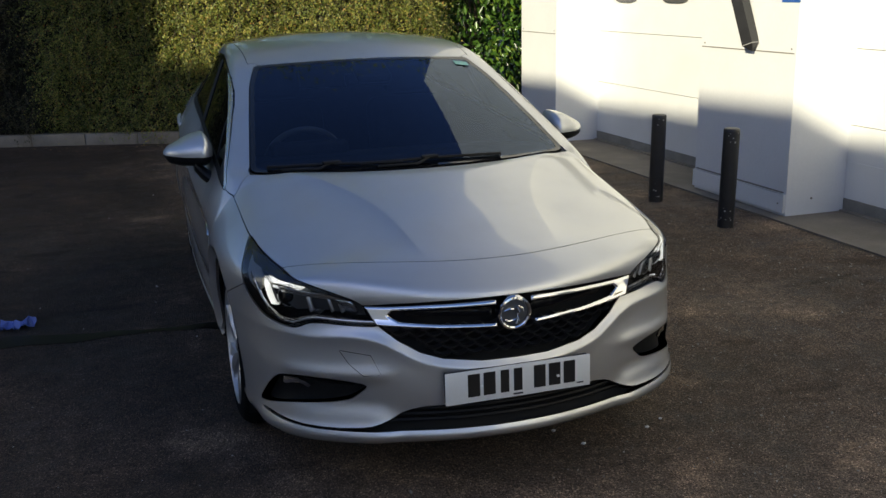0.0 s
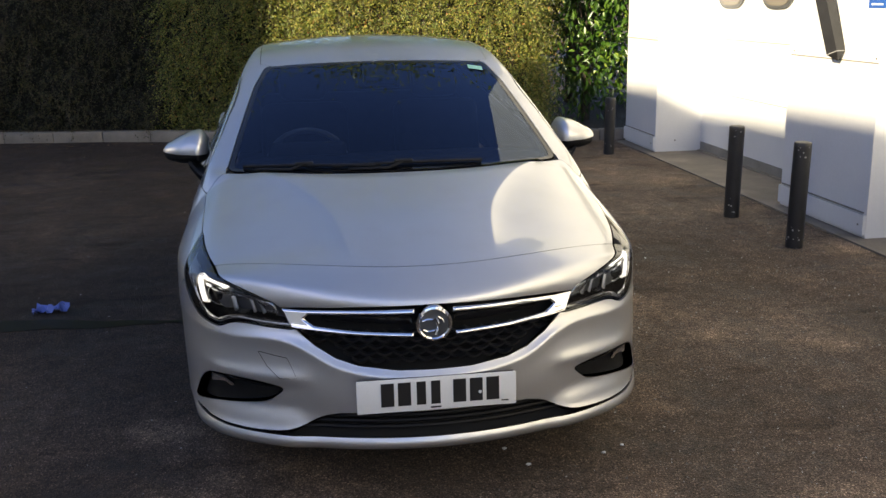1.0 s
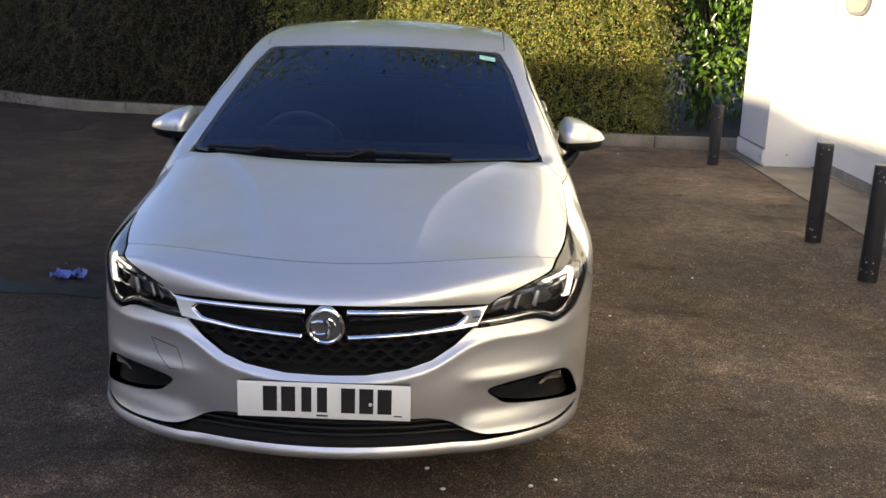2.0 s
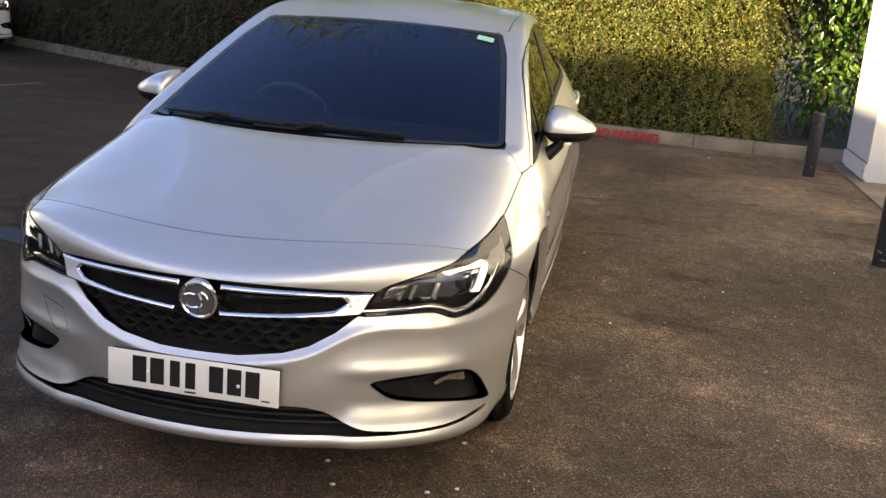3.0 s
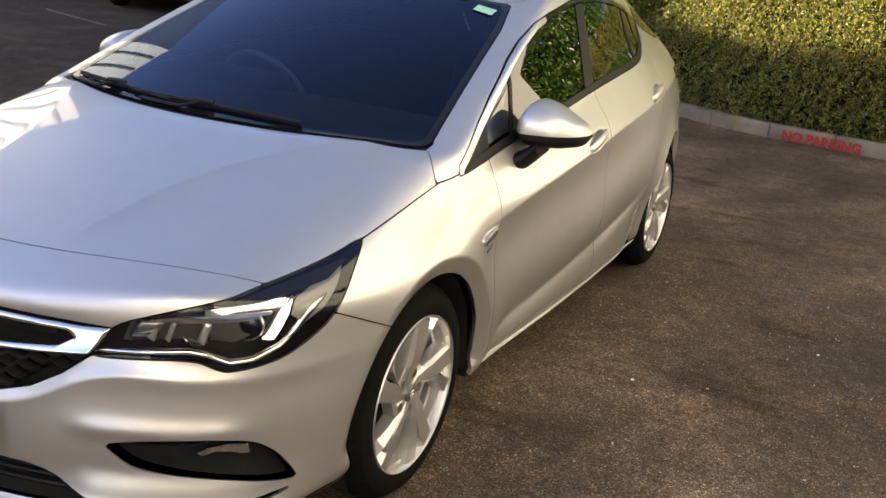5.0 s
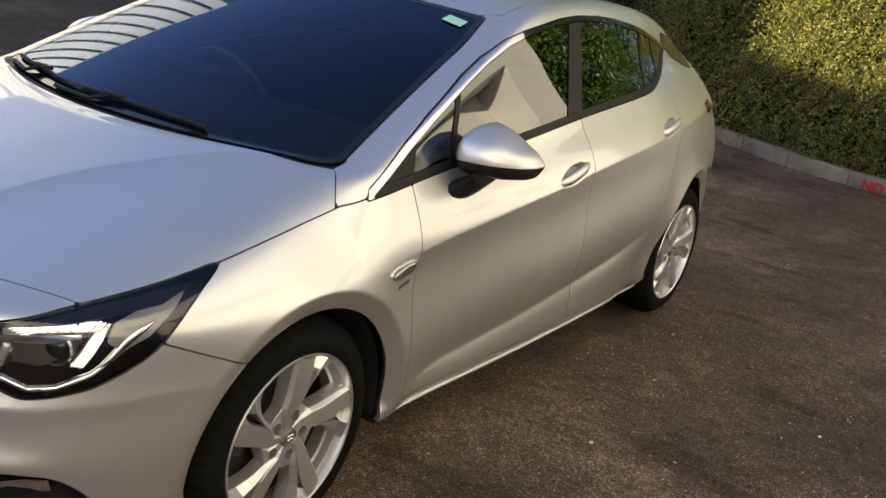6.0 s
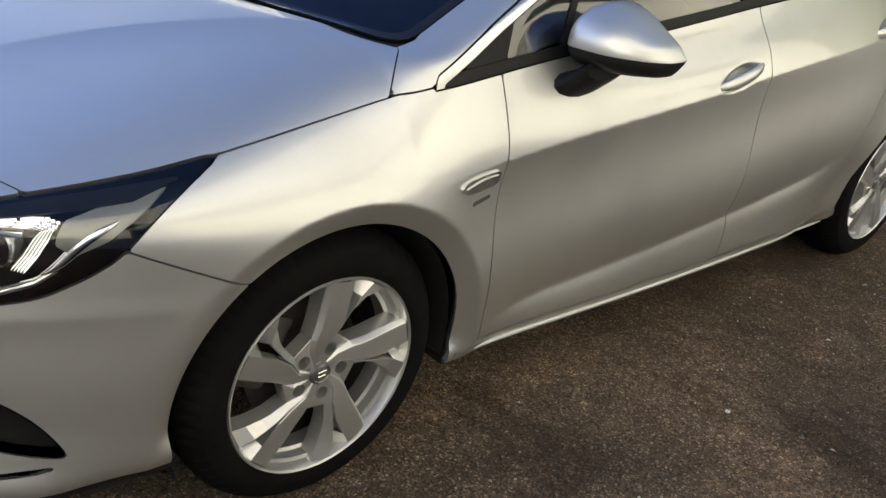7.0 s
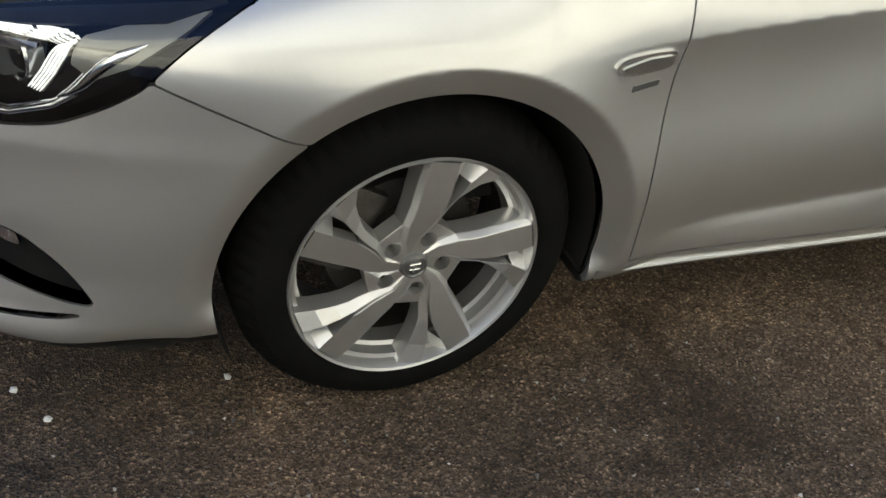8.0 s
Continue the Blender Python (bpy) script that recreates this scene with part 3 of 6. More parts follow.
def tube(points, radius, bm=None, segments=8, flat=1.0):
    """A rod of even or tapering thickness through points."""
    bm = bm or bmesh.new()
    pts = [Vector(p) for p in points]
    rings = []
    for i, p in enumerate(pts):
        d = (pts[min(i + 1, len(pts) - 1)] - pts[max(i - 1, 0)]).normalized()
        side = d.cross(Vector((0, 0, 1)))
        side = side.normalized() if side.length > 1e-3 else Vector((1, 0, 0))
        up = side.cross(d)
        r = radius[i] if isinstance(radius, (list, tuple)) else radius
        rings.append([bm.verts.new(p + side * r * math.cos(2 * math.pi * k / segments) + up * r * flat * math.sin(2 * math.pi * k / segments)) for k in range(segments)])
    for a, b in zip(rings, rings[1:]):
        for k in range(segments):
            bm.faces.new((a[k], a[(k + 1) % segments], b[(k + 1) % segments], b[k]))
    bm.faces.new(rings[0][::-1])
    bm.faces.new(rings[-1])
    return bm


def rounded_box(sx, sy, sz, m, bevel=0.01, segments=2, bm=None):
    bm = bm or bmesh.new()
    r = bmesh.ops.create_cube(bm, size=1, matrix=m @ Matrix.Diagonal((sx, sy, sz, 1)))
    if bevel:
        edges = list({e for v in r["verts"] for e in v.link_edges})
        bmesh.ops.bevel(bm, geom=edges, offset=bevel, segments=segments, affect="EDGES", profile=0.5)
    return bm


def polar(r, deg):
    return (r * math.cos(radians(deg)), r * math.sin(radians(deg)))


WHEEL_R = (0.022, 0.058, 0.090, 0.110, 0.130, 0.152, 0.185, 0.2195)
# columns of one fifth: broad spoke's far edge, its shoulder and sharp edge, groove, blade's crest, blade's window edge (degrees, depth)
WHEEL_COLUMNS = (((50, 39, 29, 23, 19.5, 17.5, 15, 13), (-21, -24, -24, -22, -20, -18, -16, -12)),
                 ((42, 32, 24, 19, 16.3, 14.7, 12.8, 11), (-20, -16, -11, -8, -6, -5, -4, -3)),
                 ((25, 13, -1, -4, -5, -4.5, -3, -2), (-20, -14, -8, -5, -3, -2, -1, 0)),
                 ((22, 11.5, -2.5, -5.2, -6.3, -7, -8, -9), (-20, -17, -16, -20, -26, -34, -38, -28)),
                 ((20, 10, -4, -6.4, -8, -10, -12.5, -16.5), (-20, -14, -9, -6, -4, -2, -1, 0)),
                 ((8, 4, -11.5, -12.5, -13.5, -16.5, -21.5, -28), (-21, -20, -20, -20, -20, -19, -16, -7)))


def wheel_face():
    """The five twin spokes: flat facets with sharp edges, open windows with walls, and pits for the bolts."""
    bm = bmesh.new()

    def at(k, c, i, drop=0.0, lean=0.0):
        ang, dep = WHEEL_COLUMNS[c]
        y, z = polar(WHEEL_R[i], 80 + 72 * k + ang[i] + lean)
        return bm.verts.new((dep[i] / 1000 - drop, y, z))
    n = len(WHEEL_R)
    for k in range(5):
        grid = [[at(k, c, i) for i in range(n)] for c in range(6)]
        for c in range(5):
            for i in range(n - 1):
                if c in (2, 3) and i in (4, 5):
                    continue
                bm.faces.new((grid[c][i], grid[c + 1][i], grid[c + 1][i + 1], grid[c][i + 1]))
        # the open slot between broad spoke and blade
        for c in (2, 4):
            low = [at(k, c, i, 0.032) for i in (4, 5, 6)]
            for i in (4, 5):
                bm.faces.new((grid[c][i], grid[c][i + 1], low[i - 3], low[i - 4]))
        # walls of the windows on both sides
        for c, lean in ((0, 1.5), (5, -1.5)):
            low = [at(k, c, i, 0.036, lean) for i in range(2, n)]
            for i in range(2, n - 1):
                bm.faces.new((grid[c][i], grid[c][i + 1], low[i - 1], low[i - 2]))
        # the field with the bolt pit between this blade and the next broad spoke
        nxt = [at(k - 1, 0, i) for i in (2, 1, 0)]
        ring = [grid[5][0], grid[5][1], grid[5][2]] + nxt
        low = [bm.verts.new(v.co + Vector((-0.036, 0, 0))) for v in (grid[5][2], nxt[0])]
        bm.faces.new((grid[5][2], nxt[0], low[1], low[0]))
        by, bz = polar(0.056, 80 + 72 * k - 13)
        mid = Vector((-0.020, by, bz))
        inner = [bm.verts.new(mid + 0.0150 * Vector((0, math.cos(math.pi * j / 10), math.sin(math.pi * j / 10)))) for j in range(20)]
        under = [bm.verts.new(v.co + Vector((-0.032, 0, 0))) for v in inner]
        for j in range(20):
            h = (j + 1) % 20
            bm.faces.new((inner[j], inner[h], under[h], under[j]))
        bm.faces.new(under)
        loop = [bm.edges.get((p, q)) or bm.edges.new((p, q)) for p, q in list(zip(ring, ring[1:] + ring[:1])) + list(zip(inner, inner[1:] + inner[:1]))]
        bmesh.ops.triangle_fill(bm, edges=loop, use_beauty=True)
    bmesh.ops.remove_doubles(bm, verts=bm.verts, dist=1e-5)
    crisp = [e for e in bm.edges if len(e.link_faces) == 2 and e.calc_face_angle() > radians(16) and e.calc_length() > 0.008]
    bmesh.ops.bevel(bm, geom=crisp, offset=0.0011, segments=1, affect="EDGES", profile=0.5)
    bmesh.ops.scale(bm, vec=(1, 1.012, 1.012), verts=bm.verts)
    return bm


WHEEL_Z = HUB_Z - 0.007


def tyre_bm():
    seg = 180
    prof = [(0.2255, -0.006), (0.2325, 0.000), (0.241, 0.004), (0.252, 0.0055), (0.266, 0.0035), (0.280, -0.002), (0.285, -0.003), (0.293, -0.010), (0.302, -0.020), (0.310, -0.031),
            (0.3145, -0.041), (0.3165, -0.047), (0.310, -0.048), (0.310, -0.056), (0.3168, -0.058), (0.317, -0.095), (0.310, -0.097), (0.310, -0.106), (0.317, -0.108),
            (0.3168, -0.150), (0.310, -0.152), (0.310, -0.160), (0.3165, -0.162), (0.3135, -0.195), (0.300, -0.215), (0.26, -0.228), (0.219, -0.205)]
    bm = bmesh.new()
    rings = []
    for q, (r, x) in enumerate(prof):
        ring = []
        for i in range(seg):
            cut = 0.005 if (i % 3 == 0 and 7 <= q <= 10) else 0.0
            a = 2 * math.pi * i / seg
            ring.append(bm.verts.new((x, (r - cut) * math.cos(a), max((r - cut) * math.sin(a), -WHEEL_Z + 0.0005))))
        rings.append(ring)
    for a, b in zip(rings, rings[1:]):
        for i in range(seg):
            bm.faces.new((a[i], a[(i + 1) % seg], b[(i + 1) % seg], b[i]))
    return bm


def build_wheel(parent):
    wheel = part("wheel", wheel_face(), ALLOY, parent, "silver five-spoke alloy wheel")
    wheel.data.set_sharp_from_angle(angle=radians(9))
    ring = lathe([(0.2235, -0.008), (0.2285, -0.001), (0.2265, 0.0035), (0.222, 0.001), (0.2185, -0.010), (0.2165, -0.022), (0.209, -0.025), (0.2065, -0.046), (0.199, -0.050), (0.1965, -0.085)], 96)
    bmesh.ops.scale(ring, vec=(1, 1.012, 1.012), verts=ring.verts)
    part("rim", ring, ALLOY, wheel)
    part("barrel", lathe([(0.2022, -0.086), (0.199, -0.10), (0.206, -0.19), (0.222, -0.20)], 64), STEEL, wheel)
    part("tyre", tyre_bm(), RUBBER, wheel, "black low-profile rubber tyre")
    part("hub_cap", lathe([(0.0005, -0.012), (0.016, -0.0125), (0.0185, -0.014), (0.021, -0.011), (0.024, -0.0125), (0.0275, -0.024)], 40), HUB_GREY, wheel, "round grey hub cap with a raised emblem")
    bm = bmesh.new()
    for a, b, w in (((-0.011, 0.006), (0.010, 0.008), 0.004), ((-0.010, -0.004), (0.009, -0.003), 0.004), ((-0.004, -0.012), (-0.002, 0.004), 0.004)):
        tube([(-0.0115, *a), (-0.0115, *b)], w / 2, bm, 6)
    part("emblem", bm, SATIN, wheel)
    for k in range(5):
        by, bz = polar(0.0577, 67 + 72 * k)
        bm = bmesh.new()
        bmesh.ops.create_cone(bm, cap_ends=True, segments=6, radius1=0.0095, radius2=0.0085, depth=0.014, matrix=pose(-0.046, by, bz, 0, 90, 0))
        part("wheel_bolt", bm, STEEL, wheel)
    part("brake_disc", lathe([(0.06, -0.09), (0.14, -0.088), (0.14, -0.112), (0.06, -0.115)], 48), STEEL, wheel)
    bm = rounded_box(0.07, 0.10, 0.17, pose(-0.105, -0.115, 0.055, -25, 0, 0), 0.012)
    part("brake_caliper", bm, STEEL, wheel)
    part("wheel_hub", lathe([(0.0005, -0.060), (0.075, -0.060), (0.078, -0.10), (0.0005, -0.12)], 32), STEEL, wheel)
    return wheel


def build_mirror(parent, sign):
    """A door mirror: painted cap over a black lower shell, on a black foot."""
    nu, na = 40, 64
    v = []
    up_at = spline((0, 0.046), (0.10, 0.078), (0.26, 0.086), (0.42, 0.079), (0.6, 0.064), (0.8, 0.043), (0.93, 0.026), (1, 0.008))
    down_at = spline((0, 0.036), (0.10, 0.056), (0.3, 0.060), (0.6, 0.055), (0.82, 0.045), (0.94, 0.030), (1, 0.008))
    deep_at = spline((0, 0.128), (0.10, 0.160), (0.3, 0.168), (0.6, 0.148), (0.85, 0.102), (0.95, 0.068), (1, 0.036))
    for i in range(nu):
        u = 1 - (1 - i / (nu - 1)) ** 1.5
        up, dn, deep = float(up_at(u)), float(down_at(u)), float(deep_at(u))
        x = 0.807 + 0.204 * u
        zm = 0.992 - 0.006 * u
        yb = 1.648 + 0.012 * u
        for k in range(na):
            a = 2 * math.pi * k / na
            ca, sa = math.cos(a), math.sin(a)
            yy = yb - deep * abs(ca) ** 0.75 if ca > 0 else yb + 0.016 * abs(ca) ** 0.5
            v.append((x, yy, zm + (up if sa > 0 else dn) * math.copysign(abs(sa) ** 0.8, sa)))
    f = []
    for i in range(nu - 1):
        for k in range(na):
            a, b, c, d = i * na + k, (i + 1) * na + k, (i + 1) * na + (k + 1) % na, i * na + (k + 1) % na
            f += [(a, d, c), (a, c, b)]
    base = len(v)
    v += [tuple(np.mean(v[:na], 0)), tuple(np.mean(v[-na:], 0))]
    for k in range(na):
        f += [(base, (k + 1) % na, k), (base + 1, base - na + k, base - na + (k + 1) % na)]
    v, f = np.array(v), np.array(f)
    line = 0.982 + 0.02 * (v[:, 0] - 0.83)
    flip = lambda vv, ff: (vv * (sign, 1, 1), ff if sign > 0 else ff[:, ::-1])
    vv, ff = clip(v, f, line + 0.001 - v[:, 2])
    cap = mesh_object("mirror_cap", *flip(vv, ff), parent[1], parent[0], "painted door mirror cap")
    vv, ff = clip(v, f, v[:, 2] - line)
    c = np.array([0.903, 1.596, 0.98])
    mesh_object("mirror_shell", *flip(c + (vv - c) * 0.985, ff), BLACK_PLASTIC, parent[0], "black lower mirror shell")
    bm = rounded_box(0.12, 0.012, 0.075, pose(sign * 0.888, 1.662, 0.998, 0, 0, 0), 0.002)
    part("mirror_glass", bm, CHROME, cap)
    bm = bmesh.new()
    rings = []
    for t in np.linspace(0, 1, 9):
        p = np.array([0.795, 1.505, 0.868]) * (1 - t) + np.array([0.888, 1.576, 0.945]) * t
        p[2] += -0.012 * math.sin(math.pi * t)
        w, h = 0.062 + 0.014 * t * t, 0.040 - 0.008 * t
        rings.append([bm.verts.new((sign * p[0], p[1] + w * math.cos(a), p[2] + h * math.sin(a))) for a in np.arange(12) * math.pi / 6])
    for a, b in zip(rings, rings[1:]):
        for k in range(12):
            bm.faces.new((a[k], a[(k + 1) % 12], b[(k + 1) % 12], b[k]))
    bm.faces.new(rings[0]), bm.faces.new(rings[-1])
    part("mirror_foot", bm, BLACK_PLASTIC, parent[0])


def polyline_sd(a, b, pts):
    d = np.full(a.shape, 1e9)
    for (x0, y0), (x1, y1) in zip(pts, pts[1:]):
        ex, ey = x1 - x0, y1 - y0
        t = np.clip(((a - x0) * ex + (b - y0) * ey) / (ex * ex + ey * ey), 0, 1)
        d = np.minimum(d, np.hypot(a - x0 - t * ex, b - y0 - t * ey))
    return d


def band(pts, w):
    """A closed drawing of width w along a line."""
    up, dn = [], []
    for i, (x, y) in enumerate(pts):
        x0, y0 = pts[max(i - 1, 0)]
        x1, y1 = pts[min(i + 1, len(pts) - 1)]
        n = math.hypot(x1 - x0, y1 - y0)
        ox, oy = -(y1 - y0) / n * w / 2, (x1 - x0) / n * w / 2
        up.append((x + ox, y + oy))
        dn.append((x - ox, y - oy))
    return up + dn[::-1]


def side_windows(car):
    x, y, z = fine_skin("windows")[0].T
    soft = rounded(WINDOWS, 1)
    cut = np.argmin([abs(p[0] - 3.47) + abs(p[1] - 1.225) for p in soft])
    tip = np.argmin([abs(p[0] - 1.1) + abs(p[1] - 0.895) for p in soft])
    low = (soft[tip:] + soft[:cut + 1]) if tip > cut else soft[tip:cut + 1]
    high = (soft[cut:tip + 1]) if tip > cut else soft[cut:] + soft[:tip + 1]
    d_low, d_high = polyline_sd(y, z, low), polyline_sd(y, z, high)
    lean = lambda y0, k: y - y0 - k * (z - 1.0)
    inner = np.maximum(0.024 - d_low, 0.020 - d_high)
    sides("windows", BLACK_PLASTIC, car, title="belt_trim", gap=0.003, depth=0.012, extra=np.maximum(d_low - 0.023, 0.0185 - d_high))
    sides("windows", SATIN, car, title="window_trim", gap=0.003, depth=0.012, extra=np.maximum(d_high - 0.0175, y - 2.05))
    sides("windows", BLACK_GLOSS, car, title="roof_trim", gap=0.003, depth=0.012, extra=np.maximum(d_high - 0.0175, 2.055 - y))
    span = lambda a, b: np.maximum(inner, np.maximum(-a, b))
    cuts = [("sail_panel", BLACK_PLASTIC, None, lean(1.365, 0.5)), ("quarter_glass", SIDE_GLASS, lean(1.368, 0.5), lean(1.528, 0.57)), ("window_bar", BLACK_PLASTIC, lean(1.530, 0.57), lean(1.552, 0.57)),
            ("front_door_glass", SIDE_GLASS, lean(1.554, 0.57), lean(2.225, 0.48)), ("door_pillar", BLACK_PLASTIC, lean(2.229, 0.48), lean(2.335, 0.44)),
            ("rear_door_glass", SIDE_GLASS, lean(2.339, 0.44), lean(2.865, 0.70)), ("window_bar", BLACK_PLASTIC, lean(2.867, 0.70), lean(2.886, 0.70)),
            ("rear_quarter_glass", SIDE_GLASS, lean(2.888, 0.70), lean(3.02, 0.85)), ("rear_pillar_cover", BLACK_GLOSS, lean(3.022, 0.85), None)]
    one = np.full(len(x), -1.0)
    for n, m, a, b in cuts:
        s = span(one * -1 if a is None else a, one if b is None else b)
        sides("windows", m, car, title=n, gap=0.003, depth=0.004, sink=0.004 if m is SIDE_GLASS else 0.001, extra=s)


def front_end(car):
    # radiator grille
    panel("grille", INNER, car, "both", sink=0.05, depth=-0.046, title="grille_back")
    bm = bmesh.new()
    rows, half = 6, 0.0265
    for r in range(rows):
        z0 = 0.487 + r * 0.0215
        for c in range(-9, 10):
            x0 = (c + 0.5 * (r % 2)) * 2 * half
            pts = []
            for k in range(9):
                u = -1 + k / 4
                px, pz = x0 + u * half, z0 - 0.010 * (1 - u * u)
                pts.append((px, pz))
            ok = poly_sd(np.abs(np.array([p[0] for p in pts])), np.array([p[1] for p in pts]), GRILLE)
            if ok.max() > -0.002:
                continue
            ys = on_body(np.array([p[0] for p in pts]), np.array([p[1] for p in pts]), "front")[:, 1]
            ring = []
            for (px, pz), py in zip(pts, ys):
                t = 0.0045
                ring.append([bm.verts.new(q) for q in ((px, py + 0.006, pz + t), (px, py + 0.012, pz - t), (px, py + 0.034, pz - t), (px, py + 0.034, pz + t))])
            for a, b in zip(ring, ring[1:]):
                for k in range(4):
                    bm.faces.new((a[k], a[(k + 1) % 4], b[(k + 1) % 4], b[k]))
    part("grille_mesh", bm, GRILLE_BLACK, car, "black scalloped grille mesh")
    wing = [(0.062, 0.677), (0.30, 0.676), (0.42, 0.673), (0.483, 0.674), (0.443, 0.614), (0.40, 0.611), (0.25, 0.600), (0.066, 0.592), (0.066, 0.605), (0.25, 0.614), (0.375, 0.627),
            (0.41, 0.648), (0.395, 0.661), (0.25, 0.663), (0.062, 0.663)]
    for side in ("one", "other"):
        plate("grille_wing", wing, "front", CHROME, car, -0.002, 0.022, 0.0025, side, "bright chrome grille bar", 0, 0.006, 0.006, 0.42)
        plate("grille_slat", [(0.07, 0.645), (0.36, 0.647), (0.36, 0.630), (0.07, 0.618)], "front", BLACK_GLOSS, car, -0.018, 0.01, 0.01, side)
    y0 = float(on_body([0.0], [0.628], "front")[0, 1])
    place = pose(0, y0 - 0.006, 0.628, 0, 0, -90) @ pose(0, 0, 0, 0, 4, 0)
    emblem = lathe([(0.0005, 0.004), (0.047, 0.006), (0.048, 0.011), (0.052, 0.014), (0.058, 0.012), (0.061, 0.004), (0.061, -0.02)], 64)
    bmesh.ops.transform(emblem, matrix=place, verts=emblem.verts)
    badge = part("badge", emblem, CHROME, car, "round chrome grille emblem")
    bm = lathe([(0.0005, 0.0065), (0.0462, 0.0085)], 48)
    bmesh.ops.transform(bm, matrix=place, verts=bm.verts)
    part("badge_field", bm, TRIM_GREY, badge)
    bm = bmesh.new()
    for pts, w in (([(-0.040, 0.012), (-0.022, 0.018), (-0.006, 0.016)], 0.006), ([(-0.036, -0.018), (-0.022, -0.026), (0.0, -0.022)], 0.006),
                   ([(0.004, 0.022), (0.012, 0.004), (0.010, -0.022), (0.004, -0.036)], 0.011), ([(0.010, 0.026), (0.026, 0.016), (0.030, 0.004)], 0.006)):
        tube([(0.010, a, b) for a, b in pts], w, bm, 8, 0.6)
    bmesh.ops.transform(bm, matrix=place, verts=bm.verts)
    part("badge_relief", bm, CHROME, badge)
    # number plate with plain bars for its characters
    yp = -0.016
    lean = pose(0, yp, 0.405, -2, 0, 0)
    number = part("number_plate", rounded_box(0.52, 0.006, 0.111, lean, 0.0025, 2), PLATE_WHITE, car, "white number plate with black bars")
    x0 = -0.182
    for n in range(7):
        x0 += 0.031 if n == 4 else 0
        part("character_bar", rounded_box(0.030 if n in (2, 3) else 0.042, 0.002, 0.078, lean @ pose(x0 + 0.021, -0.0036, 0.004), 0), CHAR_BLACK, number)
        x0 += 0.0545 if n not in (2, 3) else 0.047
    part("maker_bar", rounded_box(0.034, 0.002, 0.005, lean @ pose(-0.005, -0.0036, -0.046), 0), CHAR_BLACK, number)
    part("maker_bar", rounded_box(0.024, 0.002, 0.004, lean @ pose(0.222, -0.0036, -0.040), 0), CHAR_BLACK, number)
    for sx in (-0.135, 0.14):
        bm = bmesh.new()
        bmesh.ops.create_cone(bm, cap_ends=True, segments=12, radius1=0.006, radius2=0.005, depth=0.004, matrix=lean @ pose(sx, -0.005, -0.005, 90))
        part("screw_cap", bm, PLATE_WHITE, number)
    part("plate_holder", rounded_box(0.512, 0.022, 0.105, lean @ pose(0, 0.014, 0), 0.004), BLACK_PLASTIC, car)
    # lower intake
    panel("intake", INNER, car, "both", sink=0.045, depth=-0.042, title="intake_back")
    for z0, w in ((0.318, 0.37), (0.300, 0.40), (0.281, 0.44)):
        xs = np.linspace(-w, w, 25)
        ys = on_body(np.abs(xs), np.full(25, z0), "front")[:, 1]
        part("intake_slat", tube([(a, b + 0.022, z0) for a, b in zip(xs, ys)], 0.0055, None, 6, 1.0), BLACK_PLASTIC, car)
    for side in ("one", "other"):
        fog = panel("fog", BLACK_PLASTIC, car, side, sink=0.036, depth=-0.035, title="fog_lamp_bezel")
        plate("fog_lamp", [(0.83, 0.392), (0.86, 0.404), (0.91, 0.411), (0.975, 0.407), (0.985, 0.382), (0.955, 0.384), (0.93, 0.391), (0.88, 0.395), (0.845, 0.384)], "corner", CHROME, fog, -0.011, 0.006, 0.005, side, "clear chrome-backed fog lamp")
        plate("bezel_rib", band([(0.64, 0.402), (0.86, 0.412)], 0.006), "corner", BLACK_GLOSS, fog, -0.020, 0.006, 0.005, side)
        panel("headlight", LAMP_BODY, car, side, sink=0.060, depth=-0.056, title="headlight_housing")
        lens = panel("headlight", LENS, car, side, depth=0.0, title="headlight", label="clear headlight with a bright light strip", gap=0.004)
        for k in range(5):
            o = 0.0043 * (k - 2)
            plate("light_strip", band([(0.85 + 0.008 * k, 0.7225 - o), (0.93, 0.732 - o), (0.99, 0.7375 - o), (1.058 - 0.4 * o, 0.741 - o), (1.080 - 1.3 * o, 0.735 - o), (1.070 - 1.5 * o, 0.708), (1.050 - 1.5 * o, 0.676), (1.026 - 1.5 * o, 0.648)], 0.0020),
                  "corner", DRL_LIGHT, lens, -0.014 - 0.002 * k, 0.010, 0.0022, side, "white daytime light strip")
        plate("strip_bed", band([(0.84, 0.7215), (0.93, 0.732), (0.99, 0.7375), (1.058, 0.741), (1.080, 0.735), (1.070, 0.708), (1.050, 0.676), (1.026, 0.648)], 0.025), "corner", LAMP_GREY, lens, -0.026, 0.010, 0.005, side)
        plate("side_reflector", [(1.10, 0.745), (1.16, 0.765), (1.245, 0.782), (1.235, 0.760), (1.19, 0.708), (1.13, 0.680), (1.095, 0.700)], "corner", LAMP_PALE, lens, -0.012, 0.01, 0.006, side)
        plate("trim_sweep", [(1.06, 0.640), (1.09, 0.664), (1.134, 0.712), (1.165, 0.738), (1.205, 0.751), (1.192, 0.728), (1.15, 0.692), (1.11, 0.655)], "corner", CHROME, lens, -0.016, 0.012, 0.004, side, "", 1, 0.006, 0.014)
        plate("light_blade", band([(0.66, 0.690), (0.76, 0.701), (0.90, 0.711), (1.035, 0.716)], 0.011), "corner", CHROME, lens, -0.018, 0.008, 0.004, side)
